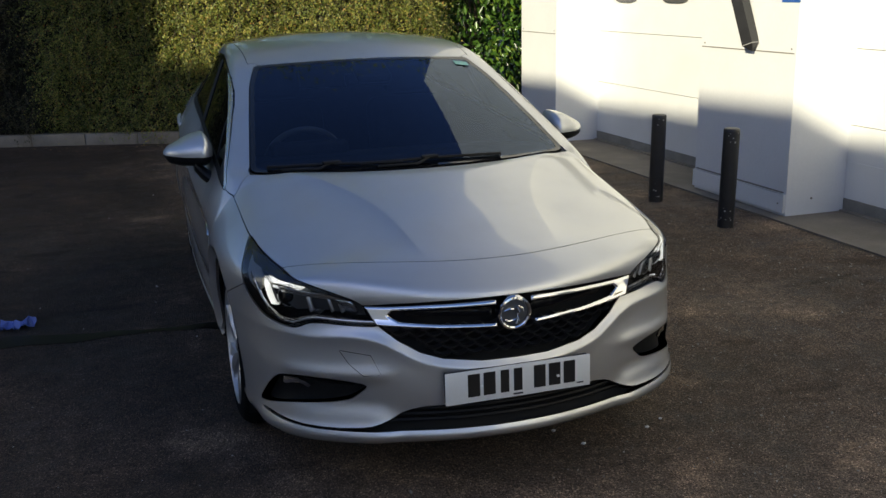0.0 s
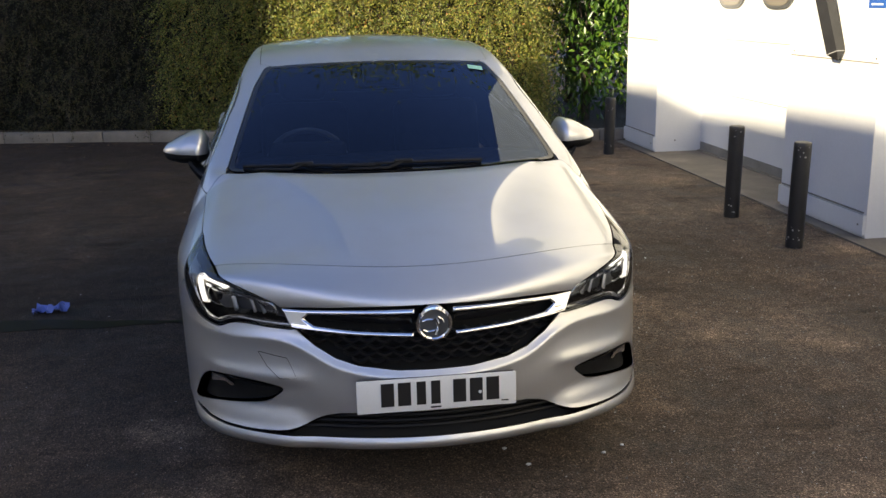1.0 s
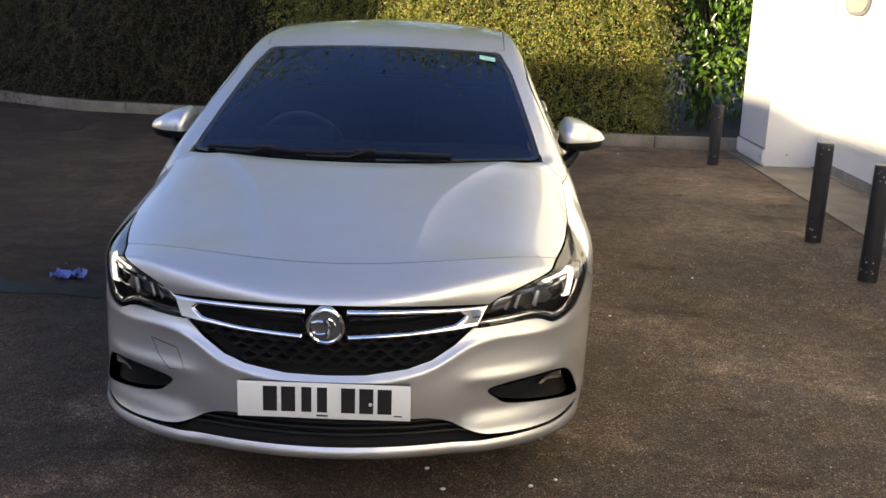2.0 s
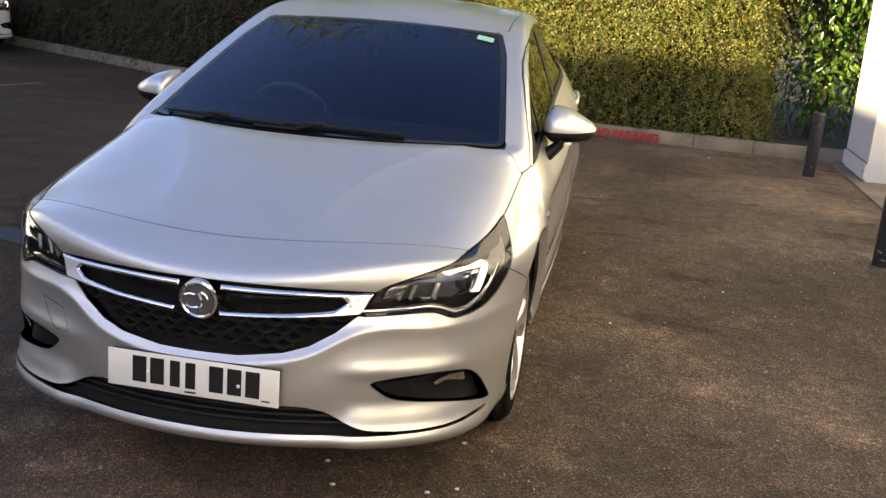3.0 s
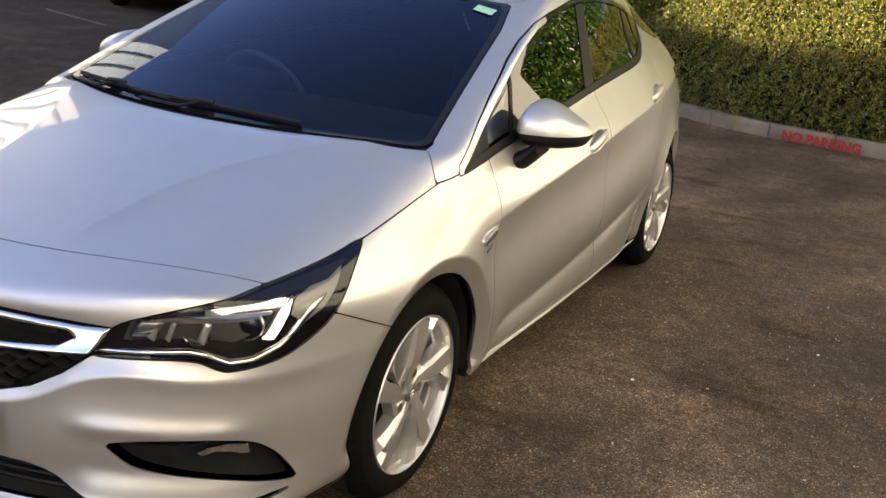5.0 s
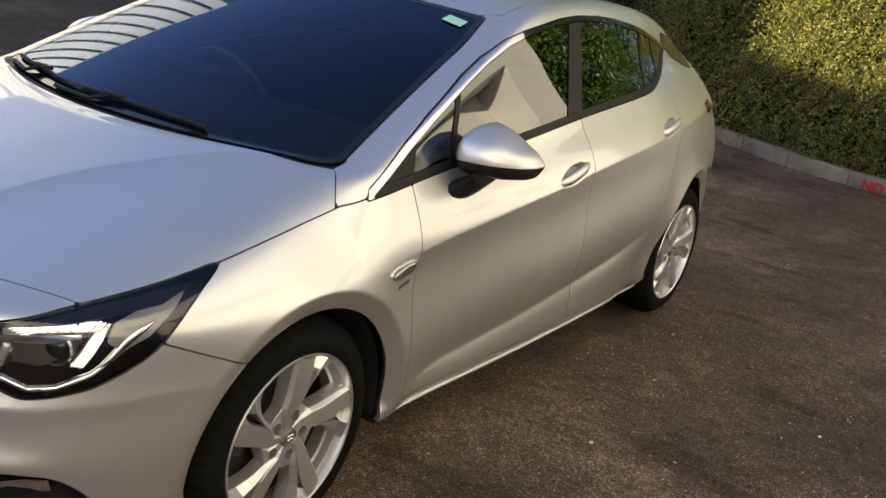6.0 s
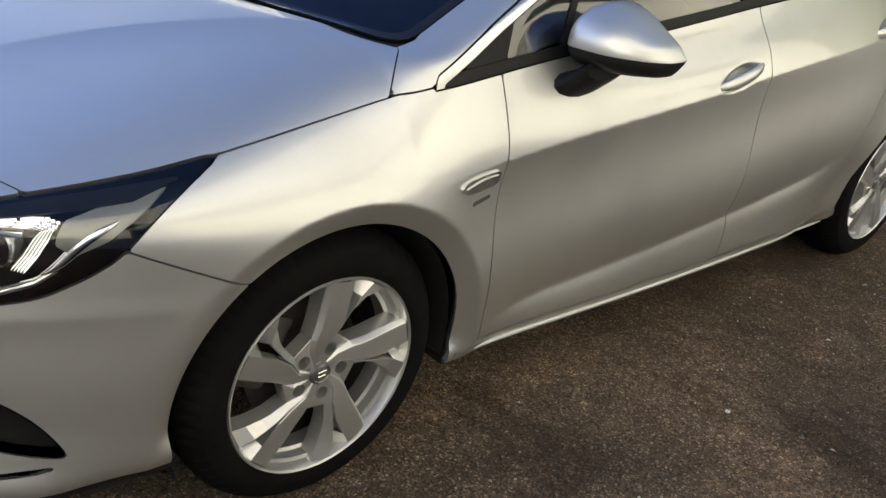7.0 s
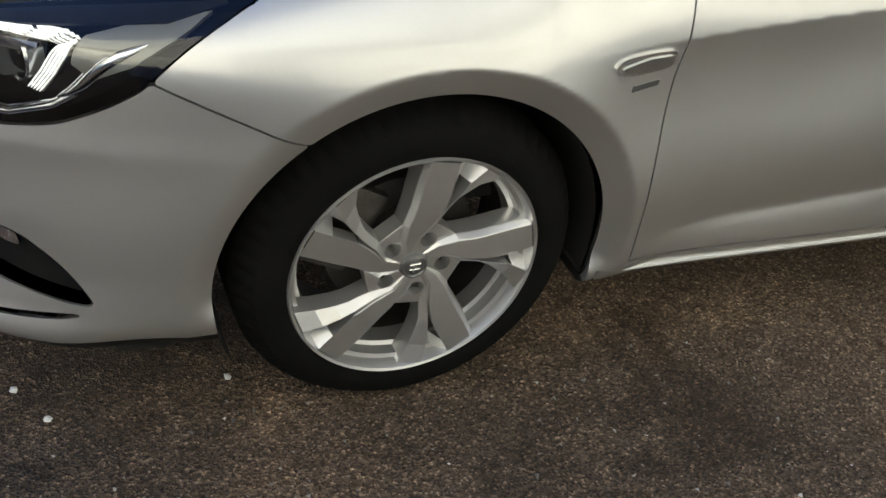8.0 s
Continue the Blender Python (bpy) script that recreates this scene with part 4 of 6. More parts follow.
        plate("light_trim", band([(0.535, 0.616), (0.70, 0.622), (0.80, 0.627), (0.85, 0.622), (0.915, 0.606), (0.98, 0.610), (1.06, 0.632), (1.10, 0.655)], 0.015), "corner", CHROME, lens, -0.022, 0.012, 0.003, side, "", 0, 0.006, 0.008, 0.16)
        plate("light_brow", [(0.61, 0.684), (0.86, 0.742), (1.05, 0.767), (1.27, 0.794), (1.20, 0.765), (1.10, 0.755), (0.86, 0.732), (0.66, 0.692)], "corner", BLACK_PLASTIC, lens, -0.008, 0.005, 0.005, side)
        s = 1 if side == "one" else -1
        for q0, zc, r0, core, mat in ((0.955, 0.682, 0.031, 0.012, BLACK_GLOSS), (0.815, 0.665, 0.026, -0.012, REFLECTOR)):
            p = on_body([q0], [zc], "corner")[0] + np.array([-0.030, 0.042, -0.004])
            turn = pose(s * p[0], p[1], p[2], 0, 0, -90 + 20 * s)
            bm = lathe([(0.0005, core), (r0 * 0.5, core * 0.75), (r0 * 0.8, 0.0), (r0 * 0.86, -0.004), (r0, 0.004), (r0 * 1.12, 0.002), (r0 * 1.15, -0.02)], 32)
            bmesh.ops.transform(bm, matrix=turn, verts=bm.verts)
            part("projector", bm, mat, lens)
            bm = lathe([(r0 * 1.13, 0.004), (r0 * 1.22, 0.007), (r0 * 1.32, 0.003), (r0 * 1.34, -0.02)], 32)
            bmesh.ops.transform(bm, matrix=turn, verts=bm.verts)
            part("projector_ring", bm, REFLECTOR, lens)
        plate("reflector_back", [(0.60, 0.628), (0.64, 0.688), (0.90, 0.708), (1.03, 0.713), (1.02, 0.66), (0.93, 0.636), (0.88, 0.640), (0.80, 0.642)], "corner", TRIM_GREY, lens, -0.050, 0.008, 0.008, side)
        plate("corner_reflector", [(0.615, 0.634), (0.655, 0.688), (0.735, 0.694), (0.70, 0.640)], "corner", REFLECTOR, lens, -0.034, 0.012, 0.006, side, "", 1, 0.008, 0.03)
        for q0, w in ((0.70, 0.020), (0.745, 0.016), (0.84, 0.024)):
            plate("reflector_wall", band([(q0 - 0.012, 0.640), (q0 + 0.012, 0.692)], w), "corner", LAMP_WHITE, lens, -0.036, 0.016, 0.004, side, "", 0, 0.006, 0.010, 0.10)
        plate("reflector_shelf", band([(0.74, 0.690), (0.86, 0.699), (1.00, 0.703)], 0.012), "corner", REFLECTOR, lens, -0.030, 0.016, 0.005, side)
    # seam of the washer cover in the bumper
    plate("washer_cover", [(0.692, 0.527), (0.561, 0.512), (0.513, 0.448), (0.584, 0.444), (0.648, 0.480)], "corner", PAINT_NOW[0], car, 0.0012, 0.004, 0.005, "other")
    plate("cover_seam", band([(0.690, 0.5265), (0.561, 0.512), (0.513, 0.448), (0.584, 0.444), (0.648, 0.480), (0.691, 0.525)], 0.0022), "corner", INNER, car, 0.0018, 0.001, 0.0015, "other")


def cabin(car):
    """What shows of the inside through the glass."""
    part("dashboard", rounded_box(1.36, 0.62, 0.20, pose(0, 1.52, 0.855, -7, 0, 0), 0.05, 3), CABIN, car)
    part("instrument_hood", rounded_box(0.36, 0.16, 0.09, pose(-0.36, 1.66, 0.955, -8, 0, 0), 0.03, 3), CABIN, car)
    ring = lathe([(0.183 + 0.014 * math.cos(t), 0.014 * math.sin(t)) for t in np.arange(10) * math.pi / 5], 48, True)
    place = pose(-0.36, 1.80, 0.885, 0, 0, 90) @ pose(0, 0, 0, 0, -28, 0)
    bmesh.ops.transform(ring, matrix=place, verts=ring.verts)
    wheel = part("steering_wheel", ring, LAMP_GREY, car)
    bm = rounded_box(0.04, 0.15, 0.11, place, 0.02, 2)
    rounded_box(0.02, 0.36, 0.03, place, 0.006, 1, bm)
    part("steering_hub", bm, CABIN, wheel)
    for sx in (-0.36, 0.36):
        seat = part("seat", rounded_box(0.50, 0.52, 0.16, pose(sx, 2.12, 0.50, 8), 0.05, 3), CABIN, car)
        part("seat_back", rounded_box(0.47, 0.15, 0.62, pose(sx, 2.42, 0.80, -16), 0.06, 3), CABIN, seat)
        part("headrest", rounded_box(0.26, 0.10, 0.18, pose(sx, 2.53, 1.20, -12), 0.045, 3), CABIN, seat)
    part("rear_seat", rounded_box(1.25, 0.18, 0.62, pose(0, 3.25, 0.78, -20), 0.06, 3), CABIN, car)
    part("cabin_floor", rounded_box(1.40, 2.7, 0.06, pose(0, 2.35, 0.38), 0.01, 1), CABIN, car)
    part("rear_view_mirror", rounded_box(0.23, 0.035, 0.065, pose(0.0, 1.93, 1.245, -10), 0.02, 3), BLACK_PLASTIC, car)
    part("sensor_pod", rounded_box(0.17, 0.16, 0.05, pose(0.0, 1.84, 1.285, 20), 0.02, 3), BLACK_PLASTIC, car)
    a = on_body([0.447, 0.520, 0.520, 0.447], [1.885, 1.885, 1.930, 1.930], "top") + np.array([0, -0.001, 0.0025])
    mesh_object("windscreen_sticker", a, [(0, 1, 2, 3)], STICKER, car, "pale green windscreen sticker", smooth=False)


def roof_antenna(car):
    """A small fin at the back of the roof."""
    bm = bmesh.new()
    rings = []
    for u in np.linspace(0, 1, 9):
        h, w = 0.052 * (1 - (1 - u) ** 1.2) * (1 if u < 0.85 else 1 - 2.2 * (u - 0.85)), 0.024 * math.sin(math.pi * (0.12 + 0.80 * u)) ** 0.5
        y = 3.36 + 0.16 * u
        z = float(top_z(0.0, y)) - 0.004
        rings.append([bm.verts.new((w * a, y, z + h * b)) for a, b in ((-1, 0), (-0.7, 0.45), (-0.25, 0.9), (0, 1), (0.25, 0.9), (0.7, 0.45), (1, 0))])
    for a, b in zip(rings, rings[1:]):
        for k in range(6):
            bm.faces.new((a[k], a[k + 1], b[k + 1], b[k]))
    bm.faces.new(rings[-1])
    part("roof_antenna", bm, PAINT_NOW[0], car, "small silver fin antenna")


def wipers(car):
    for x0, x1, rise in ((0.345, -0.27, 0.030), (-0.10, -0.63, 0.026)):
        xs = np.linspace(x0, x1, 16)
        ys = 0.936 + 0.42 * xs ** 2 + rise + 0.012 * np.sin(np.linspace(0, math.pi, 16))
        p = on_body(xs, ys, "top")
        blade = part("wiper", tube([(a, b, c + 0.007) for a, b, c in p], 0.0055, None, 6, 1.3), BLACK_PLASTIC, car, "black flat windscreen wiper")
        q = p[8]
        arm = on_body(xs[8:14] - 0.02, 0.936 + 0.42 * xs[8:14] ** 2 + 0.006, "top")
        part("wiper_arm", tube([(q[0], q[1], q[2] + 0.013)] + [(a, b, c + 0.006) for a, b, c in arm[1:]], 0.0085, None, 6, 0.7), BLACK_PLASTIC, blade)
        part("blade_clip", rounded_box(0.075, 0.020, 0.014, pose(q[0], q[1], q[2] + 0.014, 15, 0, 4), 0.004, 1), BLACK_PLASTIC, blade)


def side_details(car):
    for s, m in ((1, "one"), (-1, "other")):
        for (hy, hz), owner in zip(HANDLES, ("front_door", "rear_door")):
            c = on_body([hy], [hz], "side")[0]
            n = 15
            pts, rad = [], []
            for i in range(n):
                u = -1 + 2 * i / (n - 1)
                yy = hy + 0.108 * u
                zz = hz + 0.024 * u + 0.004 * u * u
                pts.append((s * (c[0] + 0.024 - 0.016 * u * u * u * u - 0.004 * u), yy, zz))
                rad.append(0.0025 + 0.0165 * math.sqrt(max(0, 1 - abs(u) ** 2.6)))
            grip = part("door_handle", tube(pts, [r * 0.62 for r in rad], None, 12, 1.62), PAINT_NOW[0], car, "pull handle with a bright lower edge")
            part("handle_edge", tube([(s * (abs(p[0]) + 0.003), p[1], p[2] - r * 0.75) for p, r in zip(pts, rad)], [max(0.0015, r * 0.22) for r in rad], None, 6), CHROME, grip)
        plate("rear_fin", [(3.47, 1.250), (3.54, 1.288), (3.66, 1.272), (3.80, 1.240), (3.77, 1.14), (3.68, 1.15), (3.52, 1.192)], "side", BLACK_GLOSS, car, 0.003, 0.008, 0.010, m, "gloss black fin behind the rear side window")
        plate("tail_lamp_corner", [(3.72, 1.005), (3.80, 1.015), (3.86, 0.98), (3.80, 0.952), (3.74, 0.965)], "side", TAIL_RED, car, 0.003, 0.008, 0.008, m, "dark red tail lamp corner")
        repeater = plate("side_badge", [(1.186, 0.709), (1.20, 0.724), (1.25, 0.733), (1.302, 0.737), (1.303, 0.706), (1.28, 0.699), (1.22, 0.693), (1.195, 0.697)], "side", SATIN, car, 0.005, 0.008, 0.005, m, "chrome-edged clear side repeater", 1)
        plate("repeater_lens", [(1.20, 0.709), (1.25, 0.724), (1.293, 0.728), (1.294, 0.710), (1.25, 0.702), (1.21, 0.700)], "side", REFLECTOR, repeater, 0.008, 0.004, 0.004, m)
        plate("lettering_bar", [(1.235, 0.672), (1.288, 0.680), (1.288, 0.670), (1.235, 0.662)], "side", TRIM_GREY, car, 0.002, 0.002, 0.005, m)
    for s in (1, -1):
        ys = np.linspace(1.315, 3.08, 30)
        xs = np.minimum(on_body(np.clip(ys, 1.5, 2.9), np.full(30, 0.262), "side")[:, 0], 0.862)
        part("sill_strip", tube([(s * (a + 0.001), b, 0.258 + 0.004 * (b - 1.3)) for a, b in zip(xs, ys)], [0.0042] + [0.0048] * 28 + [0.002], None, 8, 1.0), PAINT_NOW[0], car)
        for hub, nm in ((HUB_F, "front"), (HUB_R, "rear")):
            bm = bmesh.new()
            arc = [math.pi * (-0.058 + (1.215 if nm == "front" else 1.116) * i / 30) for i in range(31)]
            rings = []
            for xx, rr in ((0.825 if nm == "front" else 0.79, ARCH_R + 0.004), (0.76, ARCH_R + 0.006), (0.52, ARCH_R), (0.50, 0.02)):
                rings.append([bm.verts.new((s * xx, hub + rr * math.cos(a), HUB_Z + rr * math.sin(a))) for a in arc])
            for a, b in zip(rings, rings[1:]):
                for k in range(30):
                    bm.faces.new((a[k], a[k + 1], b[k + 1], b[k]))
            part("wheel_arch_liner", bm, INNER, car)
        part("air_deflector", rounded_box(0.42, 0.10, 0.075, pose(s * 0.590, 0.475, 0.222, -4, 0, 0), 0.012, 2), INNER, car)


PAINT_NOW = [SILVER]


def build_car(name, paint, label):
    car = tagged(new(name), label, "car")
    PAINT_NOW[0] = paint
    for n in ("bonnet", "front_bumper", "roof", "hatch", "rear_bumper"):
        panel(n, paint, car, "both")
    for n in ("fender", "front_door", "rear_door", "body_side", "sill"):
        sides(n, paint, car)
    holes = [REGION[n] for n in ("arch_f", "arch_r", "windows", "windscreen", "rear_window", "grille", "headlight", "fog", "intake")]
    v, f = clip(HALF_V, HALF_F, -np.minimum.reduce(holes))
    a = panel_arrays(v, f, 0, "both", 0.02)
    mesh_object("inner_shell", a[0], a[1], INNER, car, "", a[2])
    panel("under", BLACK_PLASTIC, car, "both", title="underbody")
    panel("windscreen", SCREEN_GLASS, car, "both", depth=0.005, gap=0.006, sink=0.002, extra=fine_skin("windscreen")[2]["windscreen"] + 0.024)
    panel("windscreen", BLACK_GLOSS, car, "both", depth=0.010, gap=0.006, title="screen_seal", sink=0.001, extra=-(fine_skin("windscreen")[2]["windscreen"] + 0.024))
    panel("rear_window", SIDE_GLASS, car, "both", depth=0.004)
    panel("cowl", BLACK_PLASTIC, car, "both", sink=0.008, title="cowl_panel")
    sides("tail_light", TAIL_RED, car)
    side_windows(car)
    front_end(car)
    cabin(car)
    wipers(car)
    roof_antenna(car)
    side_details(car)
    for s in (1, -1):
        build_mirror((car, paint), s)
    wheel = build_wheel(car)
    wheel.matrix_basis = pose(0.837, HUB_F + 0.001, WHEEL_Z)
    for x, y, turn in ((0.820, HUB_R + 0.008, 31), (-0.837, HUB_F + 0.001, 0), (-0.820, HUB_R + 0.008, 0)):
        m = pose(x, y, WHEEL_Z) if x > 0 else pose(x, y, WHEEL_Z, 0, 0, 180)
        copy_thing(wheel, m)
    return car


car = build_car("hatchback_car", SILVER, "silver metallic five-door hatchback car parked on tarmac")


# ---- ground and surroundings ----
def asphalt_material():
    """Worn tarmac: aggregate grains, dusty lighter patches, dark damp stains, and shade painted in on the -x side."""
    m = node_material("asphalt", rough=0.85, spec=0.35)
    t, n, l, b = tree_of(m)
    tc = n.new("ShaderNodeTexCoord")
    cells = n.new("ShaderNodeTexVoronoi")
    cells.inputs["Scale"].default_value = 210
    l.new(tc.outputs["Object"], cells.inputs["Vector"])
    grain = n.new("ShaderNodeTexVoronoi")
    grain.inputs["Scale"].default_value = 90
    l.new(tc.outputs["Object"], grain.inputs["Vector"])
    patch = noise_node(m, 0.55, 7, 0.62)
    blot = noise_node(m, 2.3, 8, 0.65)
    fine = noise_node(m, 45, 5, 0.7)
    base = ramp_node(m, patch, [(0.34, (0.086, 0.063, 0.046)), (0.50, (0.148, 0.108, 0.080)), (0.64, (0.25, 0.188, 0.142))])
    stain = ramp_node(m, blot, [(0.33, (0.48, 0.44, 0.41)), (0.385, (0.64, 0.61, 0.58)), (0.415, (0.90, 0.90, 0.89)), (0.55, (1.0, 0.98, 0.95)), (0.60, (1.22, 1.17, 1.10)), (0.67, (1.55, 1.46, 1.34))])
    col = mix_node(m, 1.0, base, stain, "MULTIPLY")
    # long damp streaks with crisp edges, and a finer mottle
    lay = n.new("ShaderNodeMapping")
    lay.inputs["Scale"].default_value = (0.9, 3.4, 1.0)
    lay.inputs["Rotation"].default_value = (0, 0, 0.2)
    l.new(tc.outputs["Object"], lay.inputs["Vector"])
    wet = n.new("ShaderNodeTexNoise")
    wet.inputs["Scale"].default_value, wet.inputs["Detail"].default_value, wet.inputs["Roughness"].default_value = 1.1, 9, 0.62
    l.new(lay.outputs["Vector"], wet.inputs["Vector"])
    col = mix_node(m, 1.0, col, ramp_node(m, wet.outputs["Fac"], [(0.34, (0.58, 0.54, 0.50)), (0.385, (0.74, 0.71, 0.68)), (0.41, (1.0, 1.0, 1.0))]), "MULTIPLY")
    mid = noise_node(m, 11, 5, 0.6)
    col = mix_node(m, 1.0, col, ramp_node(m, mid, [(0.32, (0.74, 0.73, 0.72)), (0.68, (1.22, 1.21, 1.20))]), "MULTIPLY")
    # shade over the -x side, painted into the tarmac colour with a ragged edge
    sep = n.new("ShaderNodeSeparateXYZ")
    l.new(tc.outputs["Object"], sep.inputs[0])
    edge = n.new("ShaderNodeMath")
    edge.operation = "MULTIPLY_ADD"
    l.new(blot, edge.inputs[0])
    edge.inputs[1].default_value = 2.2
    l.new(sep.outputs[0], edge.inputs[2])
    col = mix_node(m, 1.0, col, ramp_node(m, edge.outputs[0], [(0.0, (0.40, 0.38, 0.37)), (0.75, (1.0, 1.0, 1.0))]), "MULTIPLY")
    bw = n.new("ShaderNodeRGBToBW")
    l.new(cells.outputs["Color"], bw.inputs[0])
    speck = ramp_node(m, bw.outputs[0], [(0.15, (0.36, 0.35, 0.34)), (0.5, (0.82, 0.82, 0.82)), (0.76, (1.25, 1.24, 1.22)), (0.92, (3.0, 2.95, 2.9))])
    col = mix_node(m, 1.0, col, speck, "MULTIPLY")
    col = mix_node(m, 1.0, col, ramp_node(m, fine, [(0.25, (0.6, 0.6, 0.6)), (0.7, (1.25, 1.25, 1.25))]), "MULTIPLY")
    l.new(col, b.inputs["Base Color"])
    l.new(ramp_node(m, blot, [(0.34, (0.55, 0.55, 0.55)), (0.5, (0.88, 0.88, 0.88))]), b.inputs["Roughness"])
    add = n.new("ShaderNodeMath")
    l.new(cells.outputs["Distance"], add.inputs[0])
    l.new(grain.outputs["Distance"], add.inputs[1])
    bump_node(m, add.outputs[0], 1.0, 0.007)
    return m


def leaf_material(name, stops, gloss=0.45, through=0.25):
    m = node_material(name, rough=gloss)
    t, n, l, b = tree_of(m)
    geo = n.new("ShaderNodeNewGeometry")
    col = ramp_node(m, geo.outputs["Random Per Island"], stops)
    l.new(col, b.inputs["Base Color"])
    soft = n.new("ShaderNodeBsdfTranslucent")
    l.new(col, soft.inputs["Color"])
    mix = n.new("ShaderNodeMixShader")
    mix.inputs[0].default_value = through
    l.new(b.outputs[0], mix.inputs[1])
    l.new(soft.outputs[0], mix.inputs[2])
    l.new(mix.outputs[0], n["Material Output"].inputs["Surface"])
    return m


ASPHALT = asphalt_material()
WALL_WHITE = mottled("white_cladding", [(0.25, (0.61, 0.62, 0.62)), (0.7, (0.70, 0.71, 0.71))], 1.5, 0.45, bump=0.04, fine=30)
SHUTTER_WHITE = mottled("white_door_panel", [(0.25, (0.62, 0.63, 0.62)), (0.7, (0.70, 0.71, 0.70))], 2.5, 0.4, bump=0.05, fine=40)
SEAL_GREY = mottled("door_seal_grey", [(0.3, (0.16, 0.15, 0.13)), (0.7, (0.26, 0.25, 0.22))], 6, 0.7)
CONCRETE = mottled("concrete", [(0.25, (0.10, 0.083, 0.064)), (0.5, (0.17, 0.145, 0.115)), (0.75, (0.26, 0.225, 0.18))], 3, 0.85, bump=0.35, fine=40)
KERB = mottled("kerb_concrete", [(0.25, (0.12, 0.10, 0.078)), (0.7, (0.30, 0.26, 0.205))], 4, 0.85, bump=0.3, fine=30)
RED_PAINT = mottled("red_kerb_paint", [(0.3, (0.30, 0.018, 0.016)), (0.7, (0.48, 0.04, 0.03))], 12, 0.6)
SOIL = mottled("soil", [(0.3, (0.020, 0.014, 0.010)), (0.7, (0.055, 0.040, 0.028))], 5, 0.95, bump=0.8, distance=0.02)
BLACK_POST = mottled("black_post_paint", [(0.3, (0.010, 0.010, 0.011)), (0.7, (0.022, 0.022, 0.023))], 9, 0.42, bump=0.1)
CHIPPED = node_material("chipped_grey", (0.30, 0.30, 0.29), 0.8)
WOOD = mottled("bark", [(0.3, (0.035, 0.026, 0.018)), (0.7, (0.09, 0.07, 0.05))], 14, 0.9, bump=0.6, distance=0.01)
TWIG = mottled("twig", [(0.3, (0.05, 0.038, 0.024)), (0.7, (0.12, 0.095, 0.06))], 14, 0.9)
# near-black, so the colour itself carries the shade inside the hedges
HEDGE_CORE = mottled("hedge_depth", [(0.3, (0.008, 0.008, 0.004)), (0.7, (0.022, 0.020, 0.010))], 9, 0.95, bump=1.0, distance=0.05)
HEDGE_LEAF = leaf_material("hedge_leaf", [(0.0, (0.06, 0.095, 0.018)), (0.35, (0.14, 0.185, 0.036)), (0.7, (0.26, 0.265, 0.058)), (0.95, (0.39, 0.34, 0.09)), (1.0, (0.38, 0.12, 0.035))])
# brownish leaf tones, with this hedge's shade put into the colours
SHADE_TONED_LEAF = leaf_material("shade_toned_hedge_leaf", [(0.0, (0.030, 0.038, 0.012)), (0.5, (0.055, 0.056, 0.018)), (0.9, (0.085, 0.070, 0.026)), (1.0, (0.12, 0.09, 0.05))])
LAUREL_LEAF = leaf_material("laurel_leaf", [(0.0, (0.020, 0.055, 0.010)), (0.5, (0.045, 0.110, 0.016)), (0.9, (0.10, 0.19, 0.028)), (1.0, (0.20, 0.26, 0.04))], 0.28, 0.3)
TREE_LEAF = leaf_material("tree_leaf", [(0.0, (0.07, 0.11, 0.015)), (0.5, (0.16, 0.19, 0.025)), (1.0, (0.30, 0.27, 0.035))], 0.4, 0.4)
FALLEN = leaf_material("fallen_leaf", [(0.0, (0.10, 0.05, 0.02)), (0.6, (0.22, 0.13, 0.05)), (1.0, (0.40, 0.30, 0.14))], 0.7, 0.1)
GRIT = leaf_material("loose_grit", [(0.0, (0.10, 0.09, 0.08)), (0.7, (0.30, 0.28, 0.25)), (1.0, (0.62, 0.60, 0.56))], 0.8, 0.0)
BLUE_PLASTIC = node_material("blue_plastic_film", (0.10, 0.17, 0.50), 0.35)
SIGN_BLUE = node_material("sign_blue", (0.02, 0.10, 0.36), 0.4)
SIGN_WHITE = node_material("sign_white", (0.75, 0.76, 0.76), 0.4)
WET = node_material("wet_film", (0.014, 0.012, 0.010), 0.38, spec=0.12)
LINE_PAINT = mottled("worn_line_paint", [(0.35, (0.07, 0.062, 0.055)), (0.65, (0.26, 0.25, 0.23))], 10, 0.8)


def box(x0, y0, z0, x1, y1, z1, bm=None):
    bm = bm or bmesh.new()
    m = Matrix.LocRotScale(((x0 + x1) / 2, (y0 + y1) / 2, (z0 + z1) / 2), None, (abs(x1 - x0), abs(y1 - y0), abs(z1 - z0)))
    bmesh.ops.create_cube(bm, size=1, matrix=m)
    return bm


def structure(name, bm, material, label, category, smooth=False):
    return tagged(part(name, bm, material, smooth=smooth), label, category, kind="structure")


bm = bmesh.new()
bmesh.ops.create_grid(bm, x_segments=80, y_segments=80, size=400)
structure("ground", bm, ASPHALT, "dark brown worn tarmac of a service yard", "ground")

